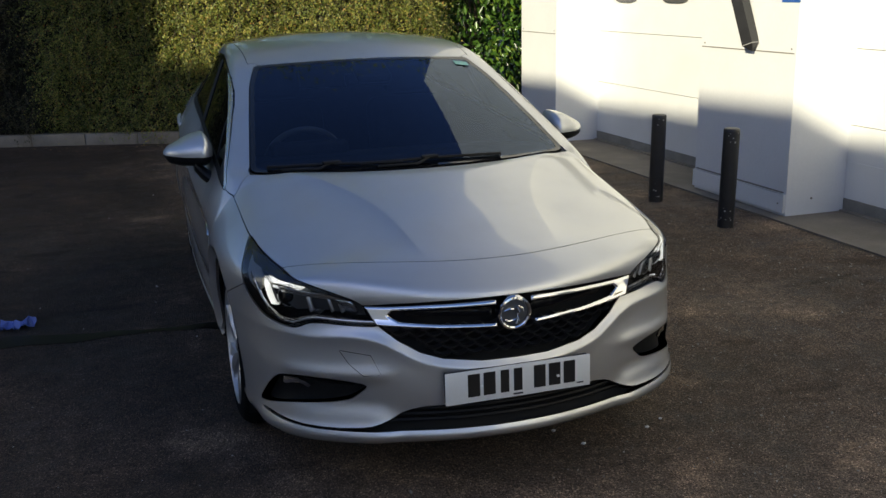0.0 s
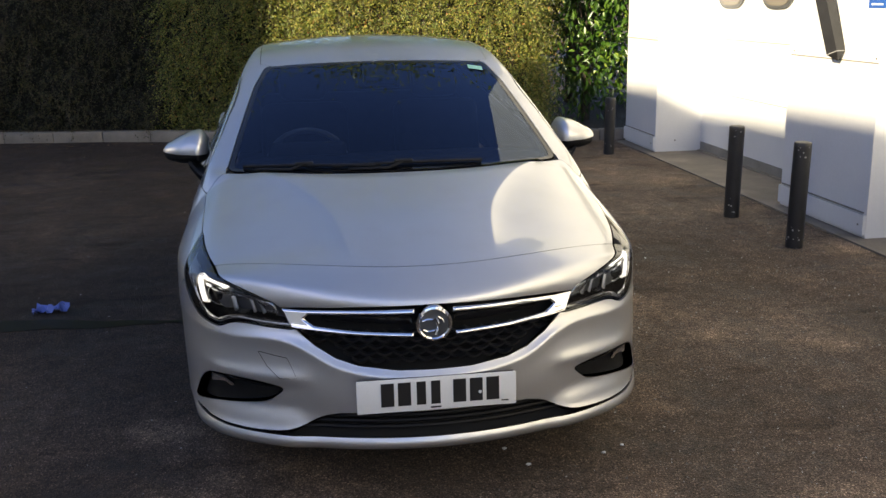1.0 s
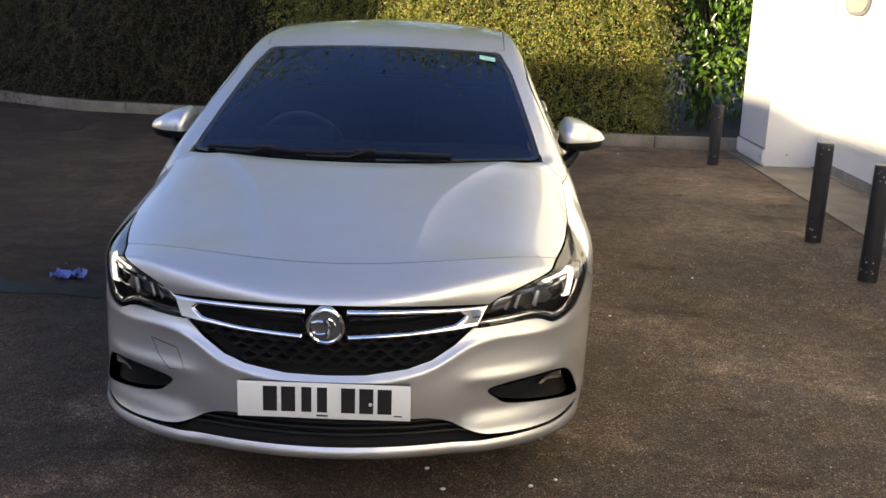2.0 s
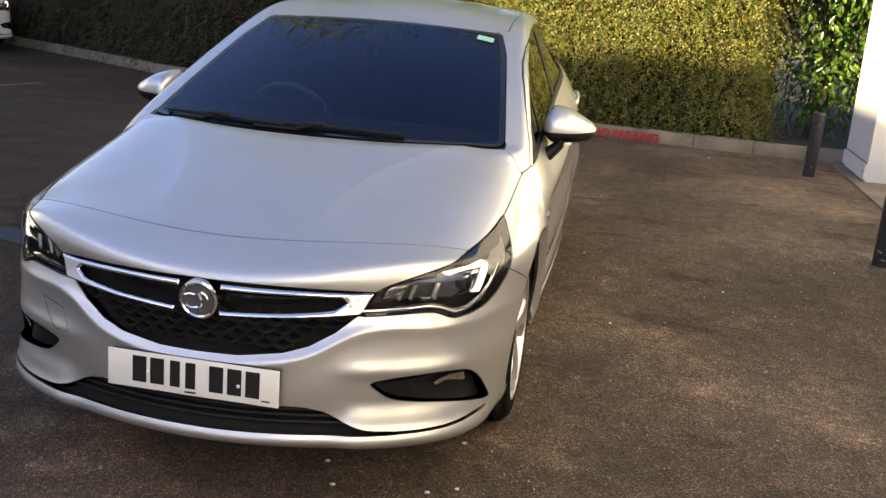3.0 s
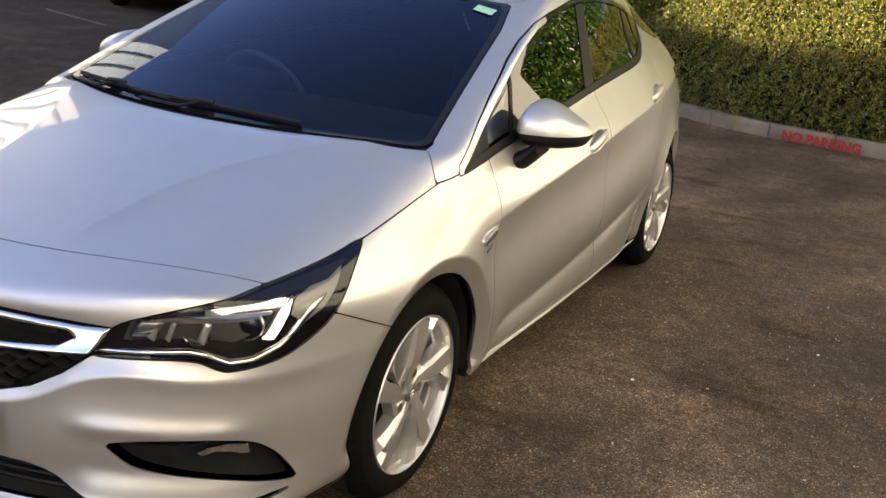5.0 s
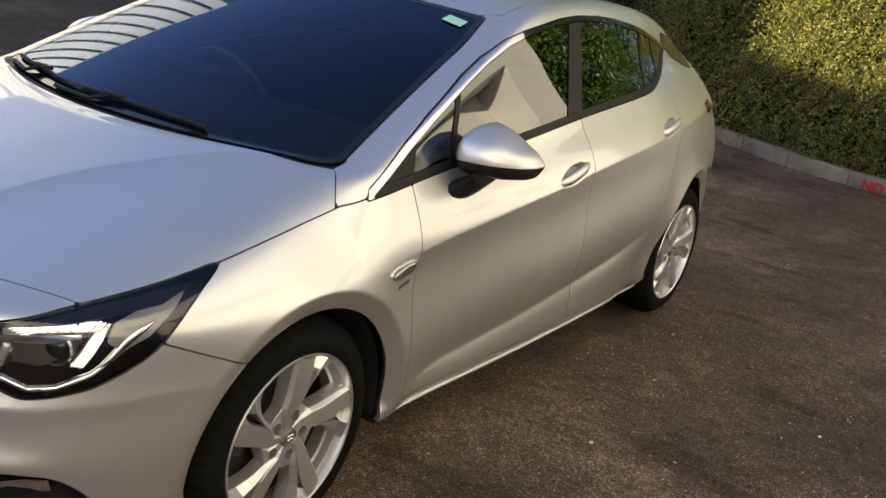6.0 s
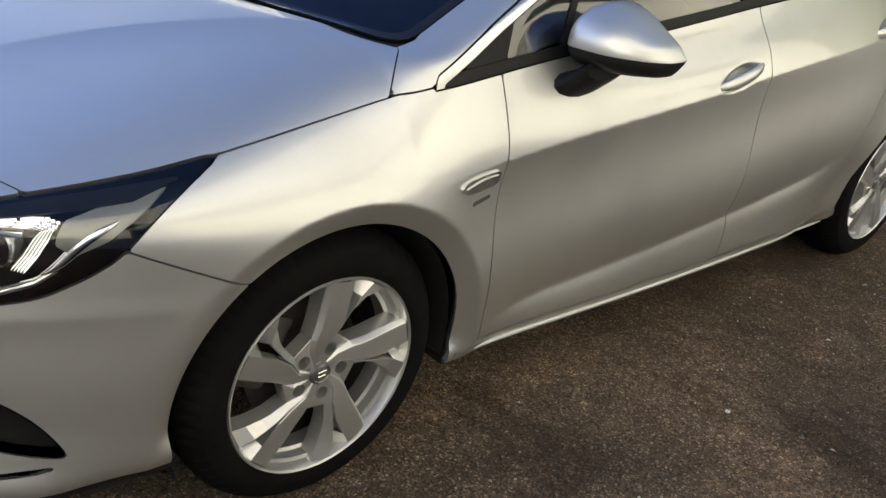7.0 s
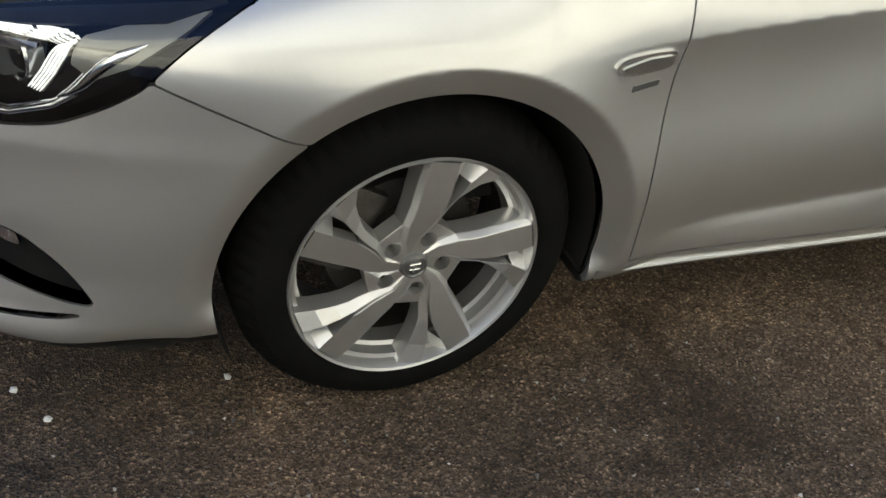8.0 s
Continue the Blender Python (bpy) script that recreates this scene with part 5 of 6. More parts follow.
# ---- the white workshop with its sectional doors ----
WALL_X, FACE_X, END_Y, TOP_Z = 3.87, 3.36, 7.98, 7.0
BAY = 4.0
workshop = tagged(new("workshop_wall"), "white clad workshop wall with roller door bays", "building", kind="structure")
part("back_wall", box(WALL_X + 0.06, -17.0, 0, WALL_X + 6, END_Y, TOP_Z), WALL_WHITE, workshop, smooth=False)
part("fascia", box(FACE_X, -17.0, 3.05, WALL_X + 0.058, END_Y, TOP_Z - 0.003), WALL_WHITE, workshop, smooth=False)
for k in range(-4, 2):
    y0 = 3.02 + BAY * k
    y1 = y0 + (1.2 if k < 1 else END_Y - y0)
    col = part("column", box(FACE_X, y0, 0.0, WALL_X + 0.057, y1, 3.047), WALL_WHITE, workshop, smooth=False)
    bm = box(FACE_X - 0.022, y0 + 0.004, 0.035, FACE_X - 0.001, y1, 0.172)
    part("plinth_board", bm, WALL_WHITE, col, smooth=False)
    part("plinth_groove", box(FACE_X - 0.012, y0 + 0.03, 0.180, FACE_X - 0.001, y1 - 0.03, 0.189), SEAL_GREY, col, smooth=False)
    part("panel_joint", box(FACE_X - 0.003, y0 + 0.02, 1.176, FACE_X - 0.0005, y1 - 0.02, 1.184), SEAL_GREY, col, smooth=False)
    for fy, fz in ((y0 + 0.06, 0.10), (y0 + 0.05, 1.21), (y1 - 0.06, 1.21)):
        bm = bmesh.new()
        bmesh.ops.create_cone(bm, cap_ends=True, segments=10, radius1=0.007, radius2=0.006, depth=0.006, matrix=pose(FACE_X - (0.024 if fz < 0.5 else 0.002), fy, fz, 0, 90, 0))
        part("fixing_screw", bm, SEAL_GREY, col)
    bm = bmesh.new()
    bmesh.ops.create_cone(bm, cap_ends=True, segments=10, radius1=0.009, radius2=0.008, depth=0.006, matrix=pose(FACE_X + 0.22, y0 - 0.002, 0.13, 90, 0, 0))
    part("fixing_screw", bm, SEAL_GREY, col)


def sectional_door(y0, y1):
    door = tagged(new("sectional_door"), "closed white sectional door with rounded window panels", "door", "sectional doors")
    h = 0.545
    for i in range(6):
        z0 = 0.11 + i * h
        if z0 > 3.0:
            break
        z1 = min(z0 + h - 0.005, 3.046)
        p = part("door_panel", box(WALL_X, y0, z0, WALL_X + 0.04, y1, z1), SHUTTER_WHITE, door, smooth=False)
        if i == 0:
            part("panel_rib", box(WALL_X - 0.004, y0, z0 + h / 2 - 0.003, WALL_X - 0.0005, y1, z0 + h / 2 + 0.003), SHUTTER_WHITE, p, smooth=False)
    for k in (-1, 0, 1):
        yc, zc = y0 + 1.24 + 0.95 * k, 1.70
        poly = rounded([(yc - 0.29, zc - 0.20), (yc + 0.29, zc - 0.20), (yc + 0.29, zc + 0.20), (yc - 0.29, zc + 0.20)], 3)
        for name, grow, x0, x1, mat in (("window_frame", 1.0, WALL_X - 0.020, WALL_X + 0.001, TRIM_GREY), ("window_pane", 0.86, WALL_X - 0.024, WALL_X - 0.012, DOOR_PANE)):
            bm = bmesh.new()
            ring0 = [bm.verts.new((x0, yc + (a - yc) * grow, zc + (b - zc) * grow)) for a, b in poly]
            ring1 = [bm.verts.new((x1, v.co.y, v.co.z)) for v in ring0]
            bm.faces.new(ring0)
            for a in range(len(poly)):
                bm.faces.new((ring0[a], ring0[(a + 1) % len(poly)], ring1[(a + 1) % len(poly)], ring1[a]))
            part(name, bm, mat, door, smooth=False)
    part("bottom_seal", box(WALL_X - 0.004, y0, 0.025, WALL_X + 0.035, y1, 0.107), SEAL_GREY, door, smooth=False)
    part("door_threshold", box(WALL_X - 0.035, y0, 0.0, WALL_X + 0.03, y1, 0.022), KERB, door, smooth=False)
    return door


DOOR_PANE = node_material("door_pane", (0.20, 0.18, 0.15), 0.08)
for k in range(-4, 1):
    sectional_door(3.02 + 1.203 + BAY * k, 3.02 + BAY * (k + 1) - 0.003)
structure("apron", box(3.24, -17, -0.05, WALL_X + 0.03, END_Y - 0.03, 0.012), CONCRETE, "worn concrete strip in front of doors", "pavement")
part("column_sign", rounded_box(0.004, 0.20, 0.29, pose(FACE_X - 0.003, 3.11, 1.675), 0.001, 1), SIGN_BLUE, None)
sign = bpy.data.objects["column_sign"]
tagged(sign, "small blue notice sign on the white column", "sign")
for z0, w in ((1.555, 0.13), (1.59, 0.15), (1.625, 0.10), (1.70, 0.14)):
    part("text_bar", box(FACE_X - 0.0066, 3.11 - w / 2, z0 - 0.006, FACE_X - 0.0052, 3.11 + w / 2, z0 + 0.006), SIGN_WHITE, sign, smooth=False)


def bollard(x, y, h, lean):
    ob = tagged(new("bollard"), "round black steel bollard with chipped paint", "bollard", "bollards by the doors")
    ob.matrix_basis = pose(x, y, 0, *lean)
    bm = lathe([(0.0005, h), (0.040, h), (0.052, h - 0.003), (0.056, h - 0.010), (0.0565, h - 0.03), (0.0565, -0.02)], 32)
    bmesh.ops.transform(bm, matrix=Matrix(((0, 1, 0, 0), (0, 0, 1, 0), (1, 0, 0, 0), (0, 0, 0, 1))), verts=bm.verts)
    part("post", bm, BLACK_POST, ob)
    for i in range(14):
        a, z = random.uniform(2.6, 5.0), random.choice((random.uniform(0.03, 0.16), random.uniform(h - 0.14, h - 0.03)))
        r = random.uniform(0.003, 0.008)
        bm2 = bmesh.new()
        bmesh.ops.create_cone(bm2, cap_ends=True, segments=6, radius1=r, radius2=r * 0.7, depth=0.002, matrix=Matrix.Translation((0.0568 * math.cos(a), 0.0568 * math.sin(a), z)) @ Matrix.Rotation(a, 4, "Z") @ Matrix.Rotation(math.pi / 2, 4, "Y"))
        part("paint_chip", bm2, CHIPPED, ob)


bollard(2.82, 2.965, 0.70, (0, 1.0, 0))
bollard(2.815, 3.92, 0.69, (0, 0.6, 0))
bollard(2.875, 7.09, 0.60, (0, 0.5, 0))

# ---- kerb ----
KERB_LINE = [(4.3, 7.99), (2.0, 8.16), (0.3, 8.42), (0.0, 8.55), (-0.35, 8.77), (-0.8, 8.98), (-1.4, 9.17), (-2.7, 9.53), (-4.7, 9.85), (-6.8, 11.1), (-9.0, 12.3), (-14.0, 14.8)]
kerb = tagged(new("kerb"), "weathered concrete kerb stones edging the yard", "kerb", kind="structure")


def along(line, gap):
    """Places and headings at even distances along a line."""
    out, left = [], 0.0
    for (x0, y0), (x1, y1) in zip(line, line[1:]):
        n = math.hypot(x1 - x0, y1 - y0)
        d = left
        while d < n:
            out.append((x0 + (x1 - x0) * d / n, y0 + (y1 - y0) * d / n, math.atan2(y1 - y0, x1 - x0)))
            d += gap
        left = d - n
    return out


stops = along(KERB_LINE, 0.61)
for (x0, y0, _), (x1, y1, _) in zip(stops, stops[1:]):
    a, n = math.atan2(y1 - y0, x1 - x0), math.hypot(x1 - x0, y1 - y0)
    m = pose((x0 + x1) / 2 + 0.0625 * math.sin(a), (y0 + y1) / 2 - 0.0625 * math.cos(a), 0.045 + random.uniform(-0.003, 0.003), 0, random.uniform(-0.3, 0.3), math.degrees(a))
    part("kerb_stone", rounded_box(n - 0.006, 0.125, 0.17, m, 0.012, 2), KERB, kerb)


def lettering(text, size, m, material, parent, name):
    cu = bpy.data.curves.new(name, "FONT")
    cu.body, cu.size, cu.extrude, cu.offset = text, size, 0.0012, 0.0065
    tmp = new("tmp_text", cu)
    me = bpy.data.meshes.new_from_object(tmp.evaluated_get(bpy.context.evaluated_depsgraph_get()))
    bpy.data.objects.remove(tmp)
    me.materials.append(material)
    ob = new(name, me)
    ob.parent = parent
    ob.matrix_basis = m
    return ob


words = lettering("NO PARKING", 0.118, pose(0.80, 8.27, 0.022, 90, 0, -8.7), RED_PAINT, kerb, "kerb_lettering")
tagged(words, "red hand-painted words NO PARKING")

# ---- the post that hangs on the column ----
hang = tagged(new("hanging_post"), "black square steel post hanging on the column", "post")
tip, head = Vector((3.315, 3.462, 1.175)), Vector((3.175, 3.86, 2.35))
hang.matrix_basis = Matrix.Translation(tip) @ (head - tip).to_track_quat("Z", "X").to_matrix().to_4x4()
bm = bmesh.new()
r0 = [bm.verts.new((0.045 * a, 0.045 * b, 0.055)) for a, b in ((-1, -1), (1, -1), (1, 1), (-1, 1))]
r1 = [bm.verts.new((v.co.x, v.co.y, 1.25)) for v in r0]
point = bm.verts.new((0, 0, 0))
for k in range(4):
    bm.faces.new((r0[k], r0[(k + 1) % 4], r1[(k + 1) % 4], r1[k]))
    bm.faces.new((point, r0[(k + 1) % 4], r0[k]))
bm.faces.new(r1)
part("tube", bm, BLACK_POST, hang, smooth=False)
part("tip_edge", rounded_box(0.094, 0.094, 0.006, pose(0, 0, 0.058), 0.002, 1), CHIPPED, hang)
part("bracket", rounded_box(0.13, 0.05, 0.05, pose(0.06, 0.02, 1.16), 0.005, 1), BLACK_POST, hang)

# ---- planting ----
rng = np.random.default_rng(7)


def leaf_mesh(name, centres, dirs, ups, length, width, material, parent=None, fold=0.18):
    """Many pointed leaves in one mesh, each of four corners and a midrib fold."""
    n = len(centres)
    d = dirs / np.linalg.norm(dirs, axis=1)[:, None]
    s = np.cross(d, ups)
    s /= np.maximum(np.linalg.norm(s, axis=1), 1e-6)[:, None]
    nn = np.cross(s, d)
    L, W = length[:, None], width[:, None]
    pts = np.stack([centres, centres + d * L * 0.45 + s * W * 0.5 + nn * W * fold, centres + d * L - nn * L * 0.08, centres + d * L * 0.45 - s * W * 0.5 + nn * W * fold], 1)
    v = pts.reshape(-1, 3)
    i = np.arange(n) * 4
    f = np.concatenate([np.stack([i, i + 1, i + 2], 1), np.stack([i, i + 2, i + 3], 1)])
    me = bpy.data.meshes.new(name)
    me.vertices.add(len(v))
    me.vertices.foreach_set("co", v.ravel())
    me.loops.add(f.size)
    me.polygons.add(len(f))
    me.loops.foreach_set("vertex_index", f.ravel())
    me.polygons.foreach_set("loop_start", np.arange(len(f)) * 3)
    me.update()
    me.validate()
    me.materials.append(material)
    ob = new(name, me)
    if parent:
        ob.parent = parent
    return ob


def wobble(x, y, s=1.0):
    return 0.5 * np.sin(1.7 * x * s + 0.6) * np.cos(1.3 * y * s) + 0.3 * np.sin(4.1 * x * s + 2.0 * y) + 0.2 * np.sin(9.3 * x * s - 5 * y)


def hedge(name, label, line, height, depth, sprigs, leaf, size, droop, seed, extra=0):
    """A clipped hedge along a line: a near-black core for the inner shade, twigs, and sprigs of small leaves that hang
    over its face.
    """
    g = np.random.default_rng(seed)
    hob = tagged(new(name), label, "hedge")
    pts = np.array(line, float)
    seg = np.diff(pts, axis=0)
    ln = np.hypot(seg[:, 0], seg[:, 1])
    tot = np.concatenate([[0], np.cumsum(ln)])

    def at(d):
        i = np.clip(np.searchsorted(tot, d) - 1, 0, len(ln) - 1)
        u = ((d - tot[i]) / ln[i])[:, None]
        p = pts[i] + seg[i] * u
        nrm = np.stack([seg[i][:, 1], -seg[i][:, 0]], 1) / ln[i][:, None]
        return p, nrm * np.where(nrm[:, 1:2] > 0, -1, 1)
    # inside: shade between the leaves, put in as a near-black sheet
    nd, nz = int(tot[-1] / 0.12), 18
    D, Z = np.meshgrid(np.linspace(0, tot[-1], nd), np.linspace(0, 1, nz), indexing="ij")
    p, nr = at(D.ravel())
    zz = Z.ravel() * height
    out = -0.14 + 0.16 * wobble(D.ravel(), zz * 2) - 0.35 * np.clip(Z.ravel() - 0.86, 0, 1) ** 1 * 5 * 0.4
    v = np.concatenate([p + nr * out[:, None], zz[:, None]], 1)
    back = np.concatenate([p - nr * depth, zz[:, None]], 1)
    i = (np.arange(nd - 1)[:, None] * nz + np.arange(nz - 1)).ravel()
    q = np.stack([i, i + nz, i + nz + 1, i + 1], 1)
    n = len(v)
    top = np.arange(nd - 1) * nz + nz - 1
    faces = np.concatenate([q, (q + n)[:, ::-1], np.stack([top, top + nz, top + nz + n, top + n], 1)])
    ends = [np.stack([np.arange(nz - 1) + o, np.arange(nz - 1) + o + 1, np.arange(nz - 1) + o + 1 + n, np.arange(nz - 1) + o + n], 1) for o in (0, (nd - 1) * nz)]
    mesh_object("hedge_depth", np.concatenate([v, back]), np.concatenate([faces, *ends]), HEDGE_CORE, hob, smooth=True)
    # sprigs
    d = g.uniform(0, tot[-1], sprigs)
    zt = g.uniform(0.10, height * 1.02, sprigs)
    p, nr = at(d)
    out = -0.05 + 0.17 * wobble(d, zt * 2) + g.uniform(-0.12, 0.12, sprigs)
    root = np.concatenate([p + nr * out[:, None], zt[:, None]], 1)
    tang = np.stack([-nr[:, 1], nr[:, 0]], 1)
    aim = np.concatenate([nr * g.uniform(0.3, 1.0, sprigs)[:, None] + tang * g.normal(0, 0.6, sprigs)[:, None], (g.normal(0.25, 0.5, sprigs) - droop * 0.6)[:, None]], 1)
    aim /= np.linalg.norm(aim, axis=1)[:, None]
    length = g.uniform(0.14, 0.42, sprigs) * size / 0.026
    per = 13
    cs, ds, us = [], [], []
    for k in range(per):
        t = (k + 1) / per
        sag = np.zeros((sprigs, 3))
        sag[:, 2] = -droop * length * t * t * 0.7
        c = root + aim * (length * t)[:, None] + sag
        side = np.cross(aim, g.normal(0, 1, (sprigs, 3)))
        side /= np.maximum(np.linalg.norm(side, axis=1), 1e-6)[:, None]
        cs.append(c)
        ds.append(aim * 0.5 + side * (1 if k % 2 else -1) + g.normal(0, 0.25, (sprigs, 3)))
        us.append(g.normal(0, 0.6, (sprigs, 3)) + np.array([0, -0.3, 1.0]))
    c, dd, uu = np.concatenate(cs), np.concatenate(ds), np.concatenate(us)
    tagged(leaf_mesh("foliage", c, dd, uu, g.uniform(0.8, 1.5, len(c)) * size, g.uniform(0.4, 0.62, len(c)) * size, leaf, hob), kind="stuff")
    # bare twigs
    keep = slice(0, sprigs // 3)
    tv, tf = [], []
    for r, a, l in zip(root[keep], aim[keep], length[keep]):
        e = r + a * l * 1.1 + np.array([0, 0, -droop * l * 0.75])
        mid = r + a * l * 0.6 + np.array([0, 0, -droop * l * 0.2])
        s = np.cross(a, (0, 0, 1.0))
        s = s / max(np.linalg.norm(s), 1e-3) * 0.0022
        o = len(tv)
        up = np.array([0, 0, 0.0022])
        tv += [r - s, r + s, r + up, mid - s, mid + s, mid + up, e]
        tf += [(o, o + 1, o + 4, o + 3), (o + 1, o + 2, o + 5, o + 4), (o + 2, o, o + 3, o + 5), (o + 3, o + 4, o + 6), (o + 4, o + 5, o + 6), (o + 5, o + 3, o + 6)]
    tagged(mesh_object("twig_mass", tv, tf, TWIG, hob, smooth=False), kind="stuff")
    return hob


hedge("clipped_hedge", "golden green small-leaved clipped hedge behind the kerb", [(2.50, 9.6), (2.46, 8.62), (2.30, 8.42), (1.2, 8.60), (0.3, 8.74), (-0.35, 9.06), (-1.2, 9.42), (-2.0, 9.68)], 2.25, 1.0, 10500, HEDGE_LEAF, 0.027, 0.7, 3)
hedge("shaded_hedge", "dark brownish green twiggy hedge in shade", [(-2.0, 9.70), (-2.8, 9.86), (-4.8, 10.2), (-7.0, 11.4), (-9.2, 12.6), (-14.0, 15.1)], 2.6, 1.2, 8500, SHADE_TONED_LEAF, 0.030, 0.8, 4)


def shrub(name, label, centre, radii, leaves, leaf, size, seed, trunk_r=0.05):
    """A tree or tall shrub: tapered trunk, limbs, and clumps of leaves with gaps between them."""
    g = np.random.default_rng(seed)
    ob = tagged(new(name), label, "tree")
    c, r = np.array(centre, float), np.array(radii, float)
    base = np.array([c[0], c[1], 0.0])
    bm = tube([base, base + (0.03, 0.02, c[2] * 0.5), c], [trunk_r * 1.3, trunk_r, trunk_r * 0.5])
    part("trunk", bm, WOOD, ob)
    clumps = []
    while len(clumps) < 46:
        q = g.normal(0, 1, 3)
        q = q / np.linalg.norm(q) * g.uniform(0.55, 1.0)
        clumps.append(c + q * r)
    limbs = bmesh.new()
    for q in clumps[:16]:
        m = (c + q) / 2 + g.normal(0, 0.08, 3)
        tube([base + (0, 0, c[2] * g.uniform(0.4, 0.9)), m, q], [trunk_r * 0.45, trunk_r * 0.28, trunk_r * 0.1], limbs, 5)
    part("branching", limbs, WOOD, ob)
    n = leaves
    pick = g.integers(0, len(clumps), n)
    spread = g.normal(0, 1, (n, 3)) * (r * 0.20)
    cen = np.array(clumps)[pick] + spread
    dirs = spread + g.normal(0, 0.25, (n, 3)) * r.mean() * 0.5 + np.array([0, 0, -0.10])
    ups = g.normal(0, 0.5, (n, 3)) + np.array([-0.4, -0.5, 0.8])
    keep = cen[:, 2] > 0.12
    tagged(leaf_mesh("crown", cen[keep], dirs[keep], ups[keep], g.uniform(0.7, 1.3, n)[keep] * size, g.uniform(0.38, 0.55, n)[keep] * size, leaf, ob), kind="stuff")
    return ob


shrub("laurel_tree", "glossy green laurel with broad sunlit leaves", (3.25, 9.25, 1.35), (0.75, 0.65, 1.25), 3600, LAUREL_LEAF, 0.095, 11)
shrub("laurel_tree", "glossy green laurel with broad sunlit leaves", (2.75, 9.9, 2.2), (0.85, 0.7, 1.2), 2600, LAUREL_LEAF, 0.095, 12)
shrub("laurel_tree", "glossy green laurel rising behind the clipped hedge", (0.9, 10.6, 2.7), (2.0, 0.8, 1.1), 3600, LAUREL_LEAF, 0.10, 13, 0.07)
shrub("laurel_tree", "glossy green laurel rising behind the clipped hedge", (-1.8, 10.9, 2.8), (1.8, 0.8, 1.2), 3200, LAUREL_LEAF, 0.10, 14, 0.07)
shrub("laurel_tree", "glossy green laurel beside the workshop", (4.4, 10.6, 1.9), (1.3, 0.9, 1.7), 5200, LAUREL_LEAF, 0.11, 15, 0.07)
shrub("laurel_tree", "glossy green laurel beside the workshop", (3.6, 11.2, 3.2), (1.6, 0.9, 1.5), 5200, LAUREL_LEAF, 0.11, 16, 0.07)
# added out of view, to block bright horizon sky from the car's reflections
for sx, sy, sz, k in ((-5.2, 13.0, 3.9, 31), (-1.2, 12.4, 4.6, 32), (2.9, 12.3, 4.4, 33), (6.2, 12.0, 3.8, 34)):
    shrub("yard_tree", "unseen broad green tree added behind the clipped hedge", (sx, sy, sz), (2.4, 1.0, 2.1), 5200, LAUREL_LEAF, 0.16, k, 0.10)
for sx, sy, sz, k in ((-4.3, 13.6, 8.0, 21), (0.6, 13.0, 7.8, 22), (5.2, 12.6, 7.2, 23)):
    shrub("yard_tree", "tall tree with yellowing autumn leaves", (sx, sy, sz), (2.9, 2.2, 3.1), 9000, TREE_LEAF, 0.17, k, 0.16)

# soil behind the kerb
bm = bmesh.new()
line = KERB_LINE
front = [bm.verts.new((x + 0.02, y + 0.09, 0.10)) for x, y in line]
rear = [bm.verts.new((x + 0.5, y + 4.5, 0.14)) for x, y in line]
for a in range(len(line) - 1):
    bm.faces.new((front[a], front[a + 1], rear[a + 1], rear[a]))
structure("planting_bed", bm, SOIL, "bare dark soil strip behind the kerb", "ground")

# ---- unseen blocks added behind the camera, outlines fitted to the yard's shadow edges ----
d_s, d_u = Vector((0.7071, 0.7071, 0)), Vector((0.7071, -0.7071, 0))
OCCLUDER_WHITE = mottled("pale_occluder", [(0.3, (0.70, 0.70, 0.68)), (0.7, (0.80, 0.80, 0.78))], 1.0, 0.5)


def prism(section_uz, s0, s1):
    bm = bmesh.new()
    a = [bm.verts.new(d_s * s0 + d_u * u + Vector((0, 0, z))) for u, z in section_uz]
    b = [bm.verts.new(d_s * s1 + d_u * u + Vector((0, 0, z))) for u, z in section_uz]
    bm.faces.new(a), bm.faces.new(b[::-1])
    for k in range(len(a)):
        j = (k + 1) % len(a)
        bm.faces.new((a[k], b[k], b[j], a[j]))
    return bm


structure("gabled_shed", prism([(-6.9, 0), (9.0, 0), (9.0, 4.86), (-3.92, 9.08), (-5.7, 8.45), (-6.9, 8.36)], -22, -14), OCCLUDER_WHITE, "unseen pale gabled block added to shade the yard", "building")
structure("tall_block", prism([(-24, 0), (-6.91, 0), (-6.91, 9.6), (-24, 9.6)], -24, -14.5), OCCLUDER_WHITE, "unseen tall pale block added to shade the hedge", "building")

clad = tagged(new("clad_hall"), "tall white ribbed hall beyond the hedge", "building", kind="structure")
hall_m = pose(-29.0, 12.0, 0, 0, 0, 17)
bm = box(-14.0, 0.0, 0, 9.5, 10.0, 12.5)
bmesh.ops.transform(bm, matrix=hall_m, verts=bm.verts)
part("wall", bm, WALL_WHITE, clad, smooth=False)
for k in range(26):
    bm = box(-13.8 + 0.9 * k, -0.05, 0.3, -13.70 + 0.9 * k, -0.001, 12.4)
    bmesh.ops.transform(bm, matrix=hall_m, verts=bm.verts)
    part("cladding_rib", bm, SEAL_GREY, clad, smooth=False)

# ---- small things on the ground ----
g = np.random.default_rng(5)


def crumple(name, label, x, y, sx, sy, h, material, seed, category):
    q = np.random.default_rng(seed)
    bm = bmesh.new()
    bmesh.ops.create_grid(bm, x_segments=9, y_segments=6, size=0.5)
    for v in bm.verts:
        v.co = Vector((v.co.x * sx + q.normal(0, 0.06) * sx, v.co.y * sy + q.normal(0, 0.08) * sy, abs(q.normal(0.35, 0.4)) * h + 0.002))
    ob = part(name, bm, material, smooth=False)
    ob.matrix_basis = pose(x, y, 0, 0, 0, q.uniform(0, 40))
    return tagged(ob, label, category)


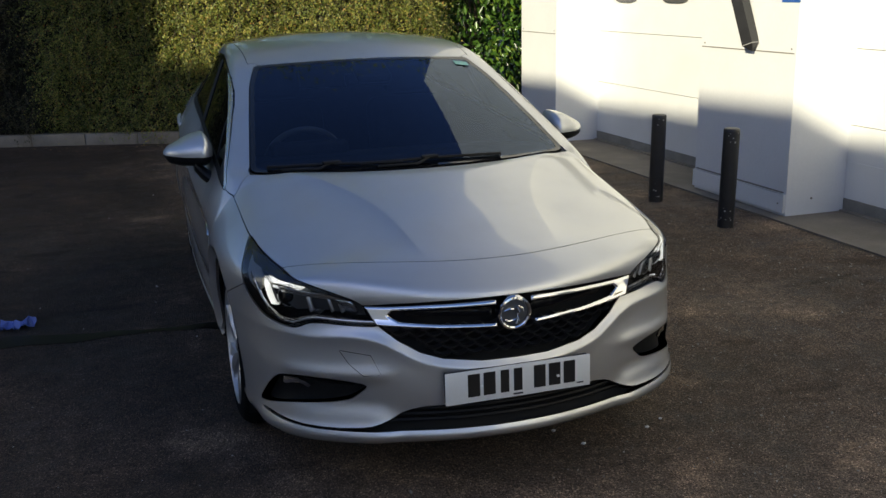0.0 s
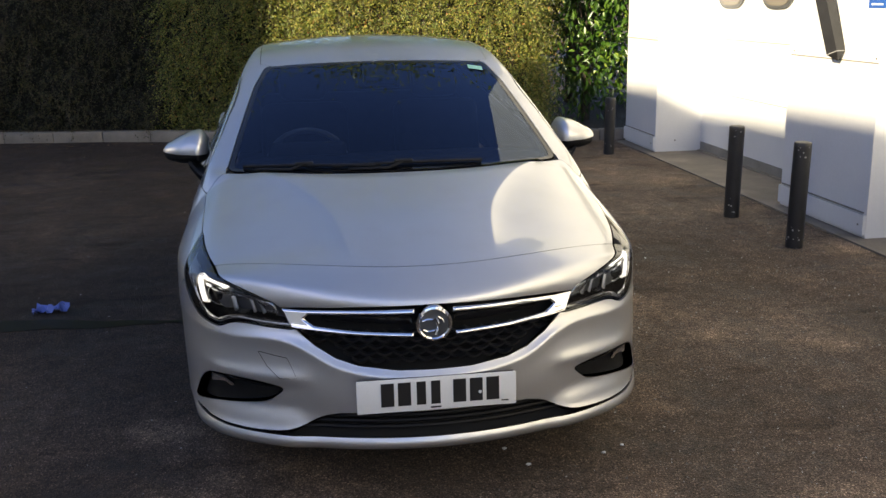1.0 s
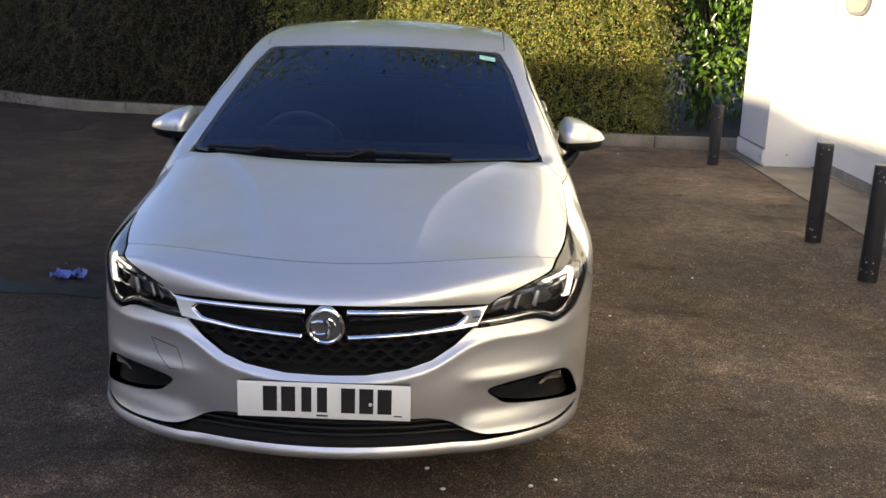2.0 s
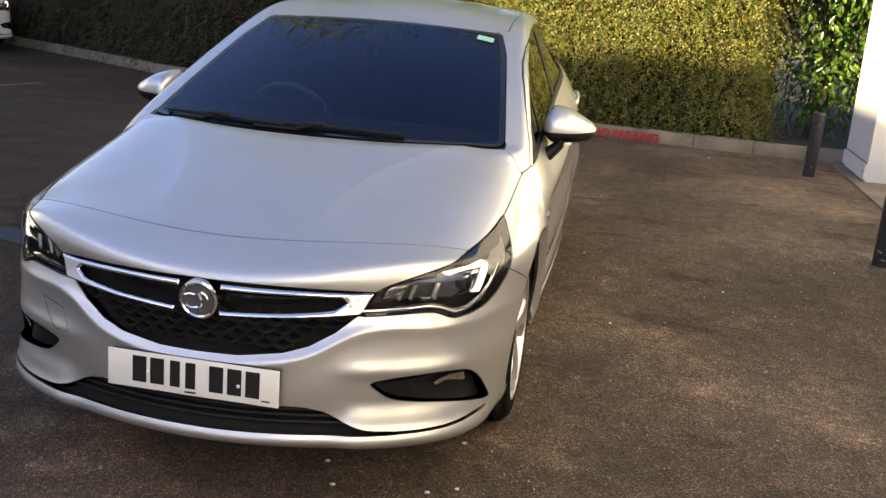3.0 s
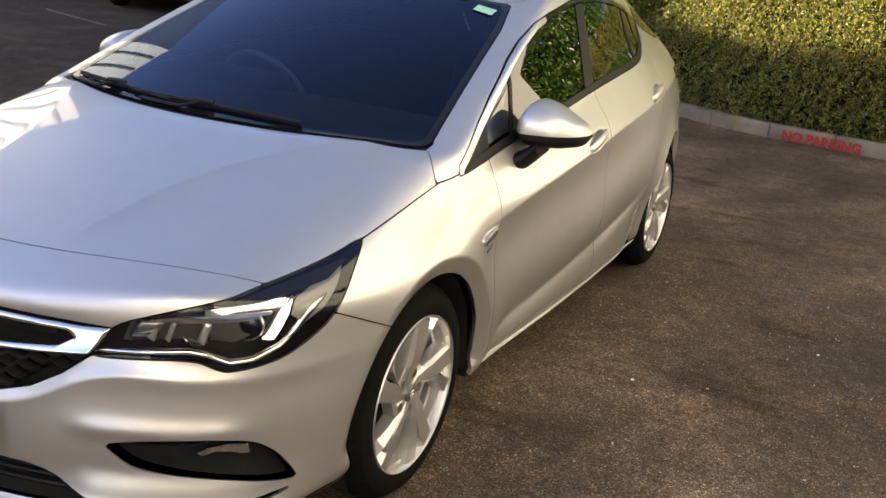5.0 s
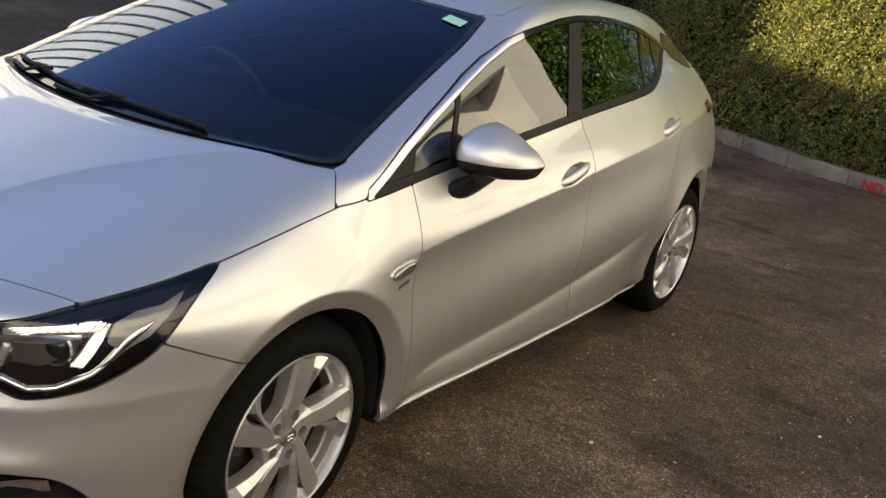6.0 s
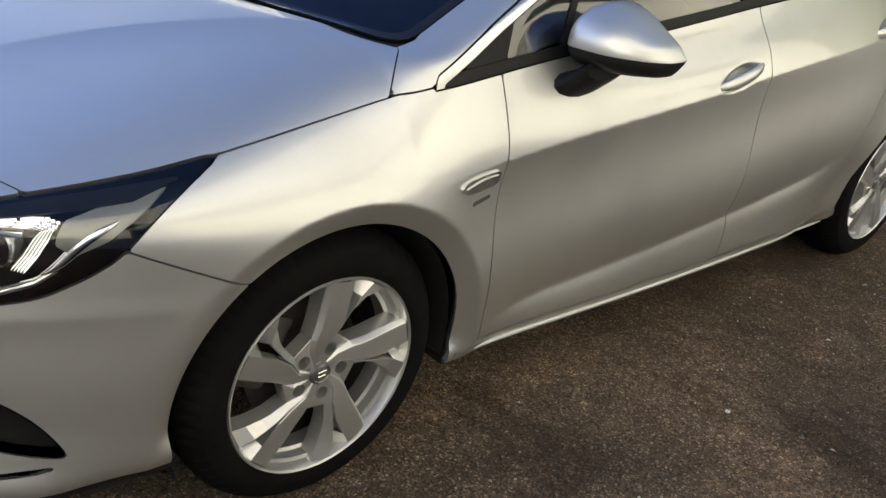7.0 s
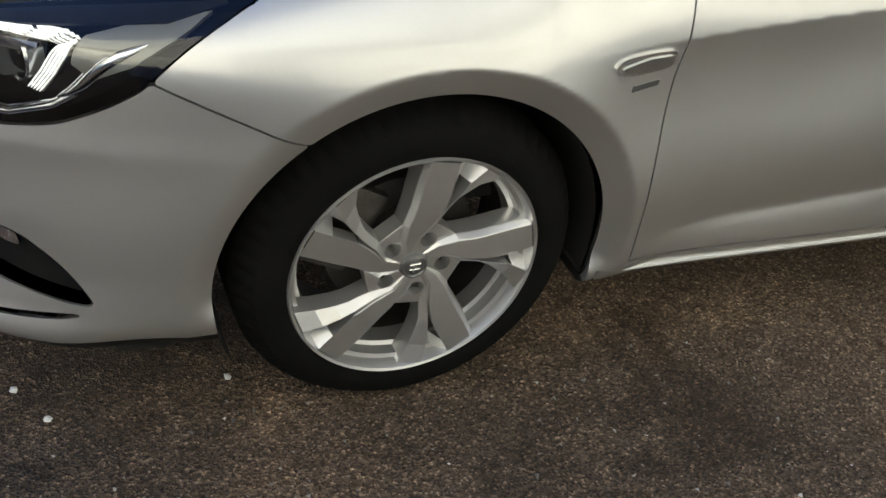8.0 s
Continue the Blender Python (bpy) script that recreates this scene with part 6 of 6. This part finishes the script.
crumple("plastic_film", "crumpled blue plastic film lying on tarmac", -1.80, 2.47, 0.17, 0.09, 0.05, BLUE_PLASTIC, 2, "litter")
bm = bmesh.new()
ring = []
for k in range(48):
    a = 2 * math.pi * k / 48
    ring.append(bm.verts.new((-1.75 + (1.1 + 0.12 * math.sin(5 * a) + 0.07 * math.sin(11 * a)) * math.cos(a), 2.25 + (0.08 + 0.04 * math.sin(3 * a + 1) + 0.02 * math.sin(13 * a)) * math.sin(a) - 0.16 * math.cos(a), 0.004)))
bm.faces.new(ring)
structure("puddle", bm, WET, "thin dark film of water on tarmac", "puddle")
stones = []
faces = []
for k in range(5600):
    near = k < 4200
    x, y = (g.uniform(0.2, 3.2), g.uniform(-1.2, 4.0)) if near else (g.uniform(-5, 3.3), g.uniform(-2.5, 8.2))
    if near and abs(x) < 0.80 and 0.2 < y < 4.2:
        continue
    r = g.uniform(0.0015, 0.0052) * (1.8 if g.random() < 0.03 else 1)
    o = len(stones)
    p = g.normal(0, 1, (5, 3)) * 0.35 + np.array([(1, 0, 0.2), (-0.5, 0.9, 0.2), (-0.5, -0.9, 0.2), (0, 0, 1.0), (0.1, 0, -0.1)])
    stones += [(x + r * a, y + r * b, max(0.0003, r * c)) for a, b, c in p]
    faces += [(o, o + 1, o + 3), (o + 1, o + 2, o + 3), (o + 2, o, o + 3), (o + 1, o, o + 4), (o + 2, o + 1, o + 4), (o, o + 2, o + 4)]
tagged(mesh_object("grit", stones, faces, GRIT, smooth=False), "loose pale grit scattered over the tarmac", "grit", kind="stuff")
for k, (x, y) in enumerate(((0.655, 0.262), (0.36, 0.22), (0.30, 0.36), (0.74, 0.31), (0.71, 0.63), (1.17, 2.11), (1.76, 2.88), (-2.27, 1.65), (2.0, 7.6))):
    q = np.random.default_rng(60 + k)
    bm = bmesh.new()
    bmesh.ops.create_icosphere(bm, subdivisions=1, radius=0.009)
    for v in bm.verts:
        v.co = Vector((v.co.x * q.uniform(0.6, 1.4), v.co.y * q.uniform(0.6, 1.3), v.co.z * 0.5))
    ob = part("stone_chip", bm, SIGN_WHITE, smooth=False)
    ob.matrix_basis = pose(x, y, 0.004)
    tagged(ob, "small white stone chip lying on tarmac", "stone", "white stone chips")
pl = along(KERB_LINE, 0.03)
idx = g.integers(0, len(pl), 420)
c = np.array([(pl[i][0], pl[i][1], 0.006) for i in idx]) + np.stack([g.normal(0, 0.05, 420), -0.14 - np.abs(g.normal(0, 0.22, 420)), 0 * idx], 1)
tagged(leaf_mesh("fallen_leaves", c, np.stack([g.normal(0, 1, 420), g.normal(0, 1, 420), 0.1 * g.random(420)], 1), np.tile((0, 0, 1.0), (420, 1)) + g.normal(0, 0.2, (420, 3)), g.uniform(0.015, 0.045, 420), g.uniform(0.01, 0.03, 420), FALLEN), "dry brown fallen leaves along the kerb", "leaves", kind="stuff")
for x0, y0, x1, y1 in ((-6.9, 7.95, -6.1, 7.72), (-5.95, 7.55, -5.75, 8.25), (-9.2, 8.7, -7.6, 8.2)):
    n = math.hypot(x1 - x0, y1 - y0)
    structure("line_marking", rounded_box(n, 0.05, 0.004, pose((x0 + x1) / 2, (y0 + y1) / 2, 0.003, 0, 0, math.degrees(math.atan2(y1 - y0, x1 - x0))), 0), LINE_PAINT, "faded white bay line on tarmac", "marking")

# ---- the second car ----
other = copy_thing(car, pose(-8.31, 10.54, 0, 0, 0, 61))
other.name = "white_car"
tagged(other, "white five-door hatchback car parked by the hedge", "car")
swapped = {}
for o in other.children_recursive:
    if o.data and o.data.materials and o.data.materials[0] is SILVER:
        if o.data.name not in swapped:
            swapped[o.data.name] = o.data.copy()
            swapped[o.data.name].materials[0] = WHITE_PAINT
        o.data = swapped[o.data.name]
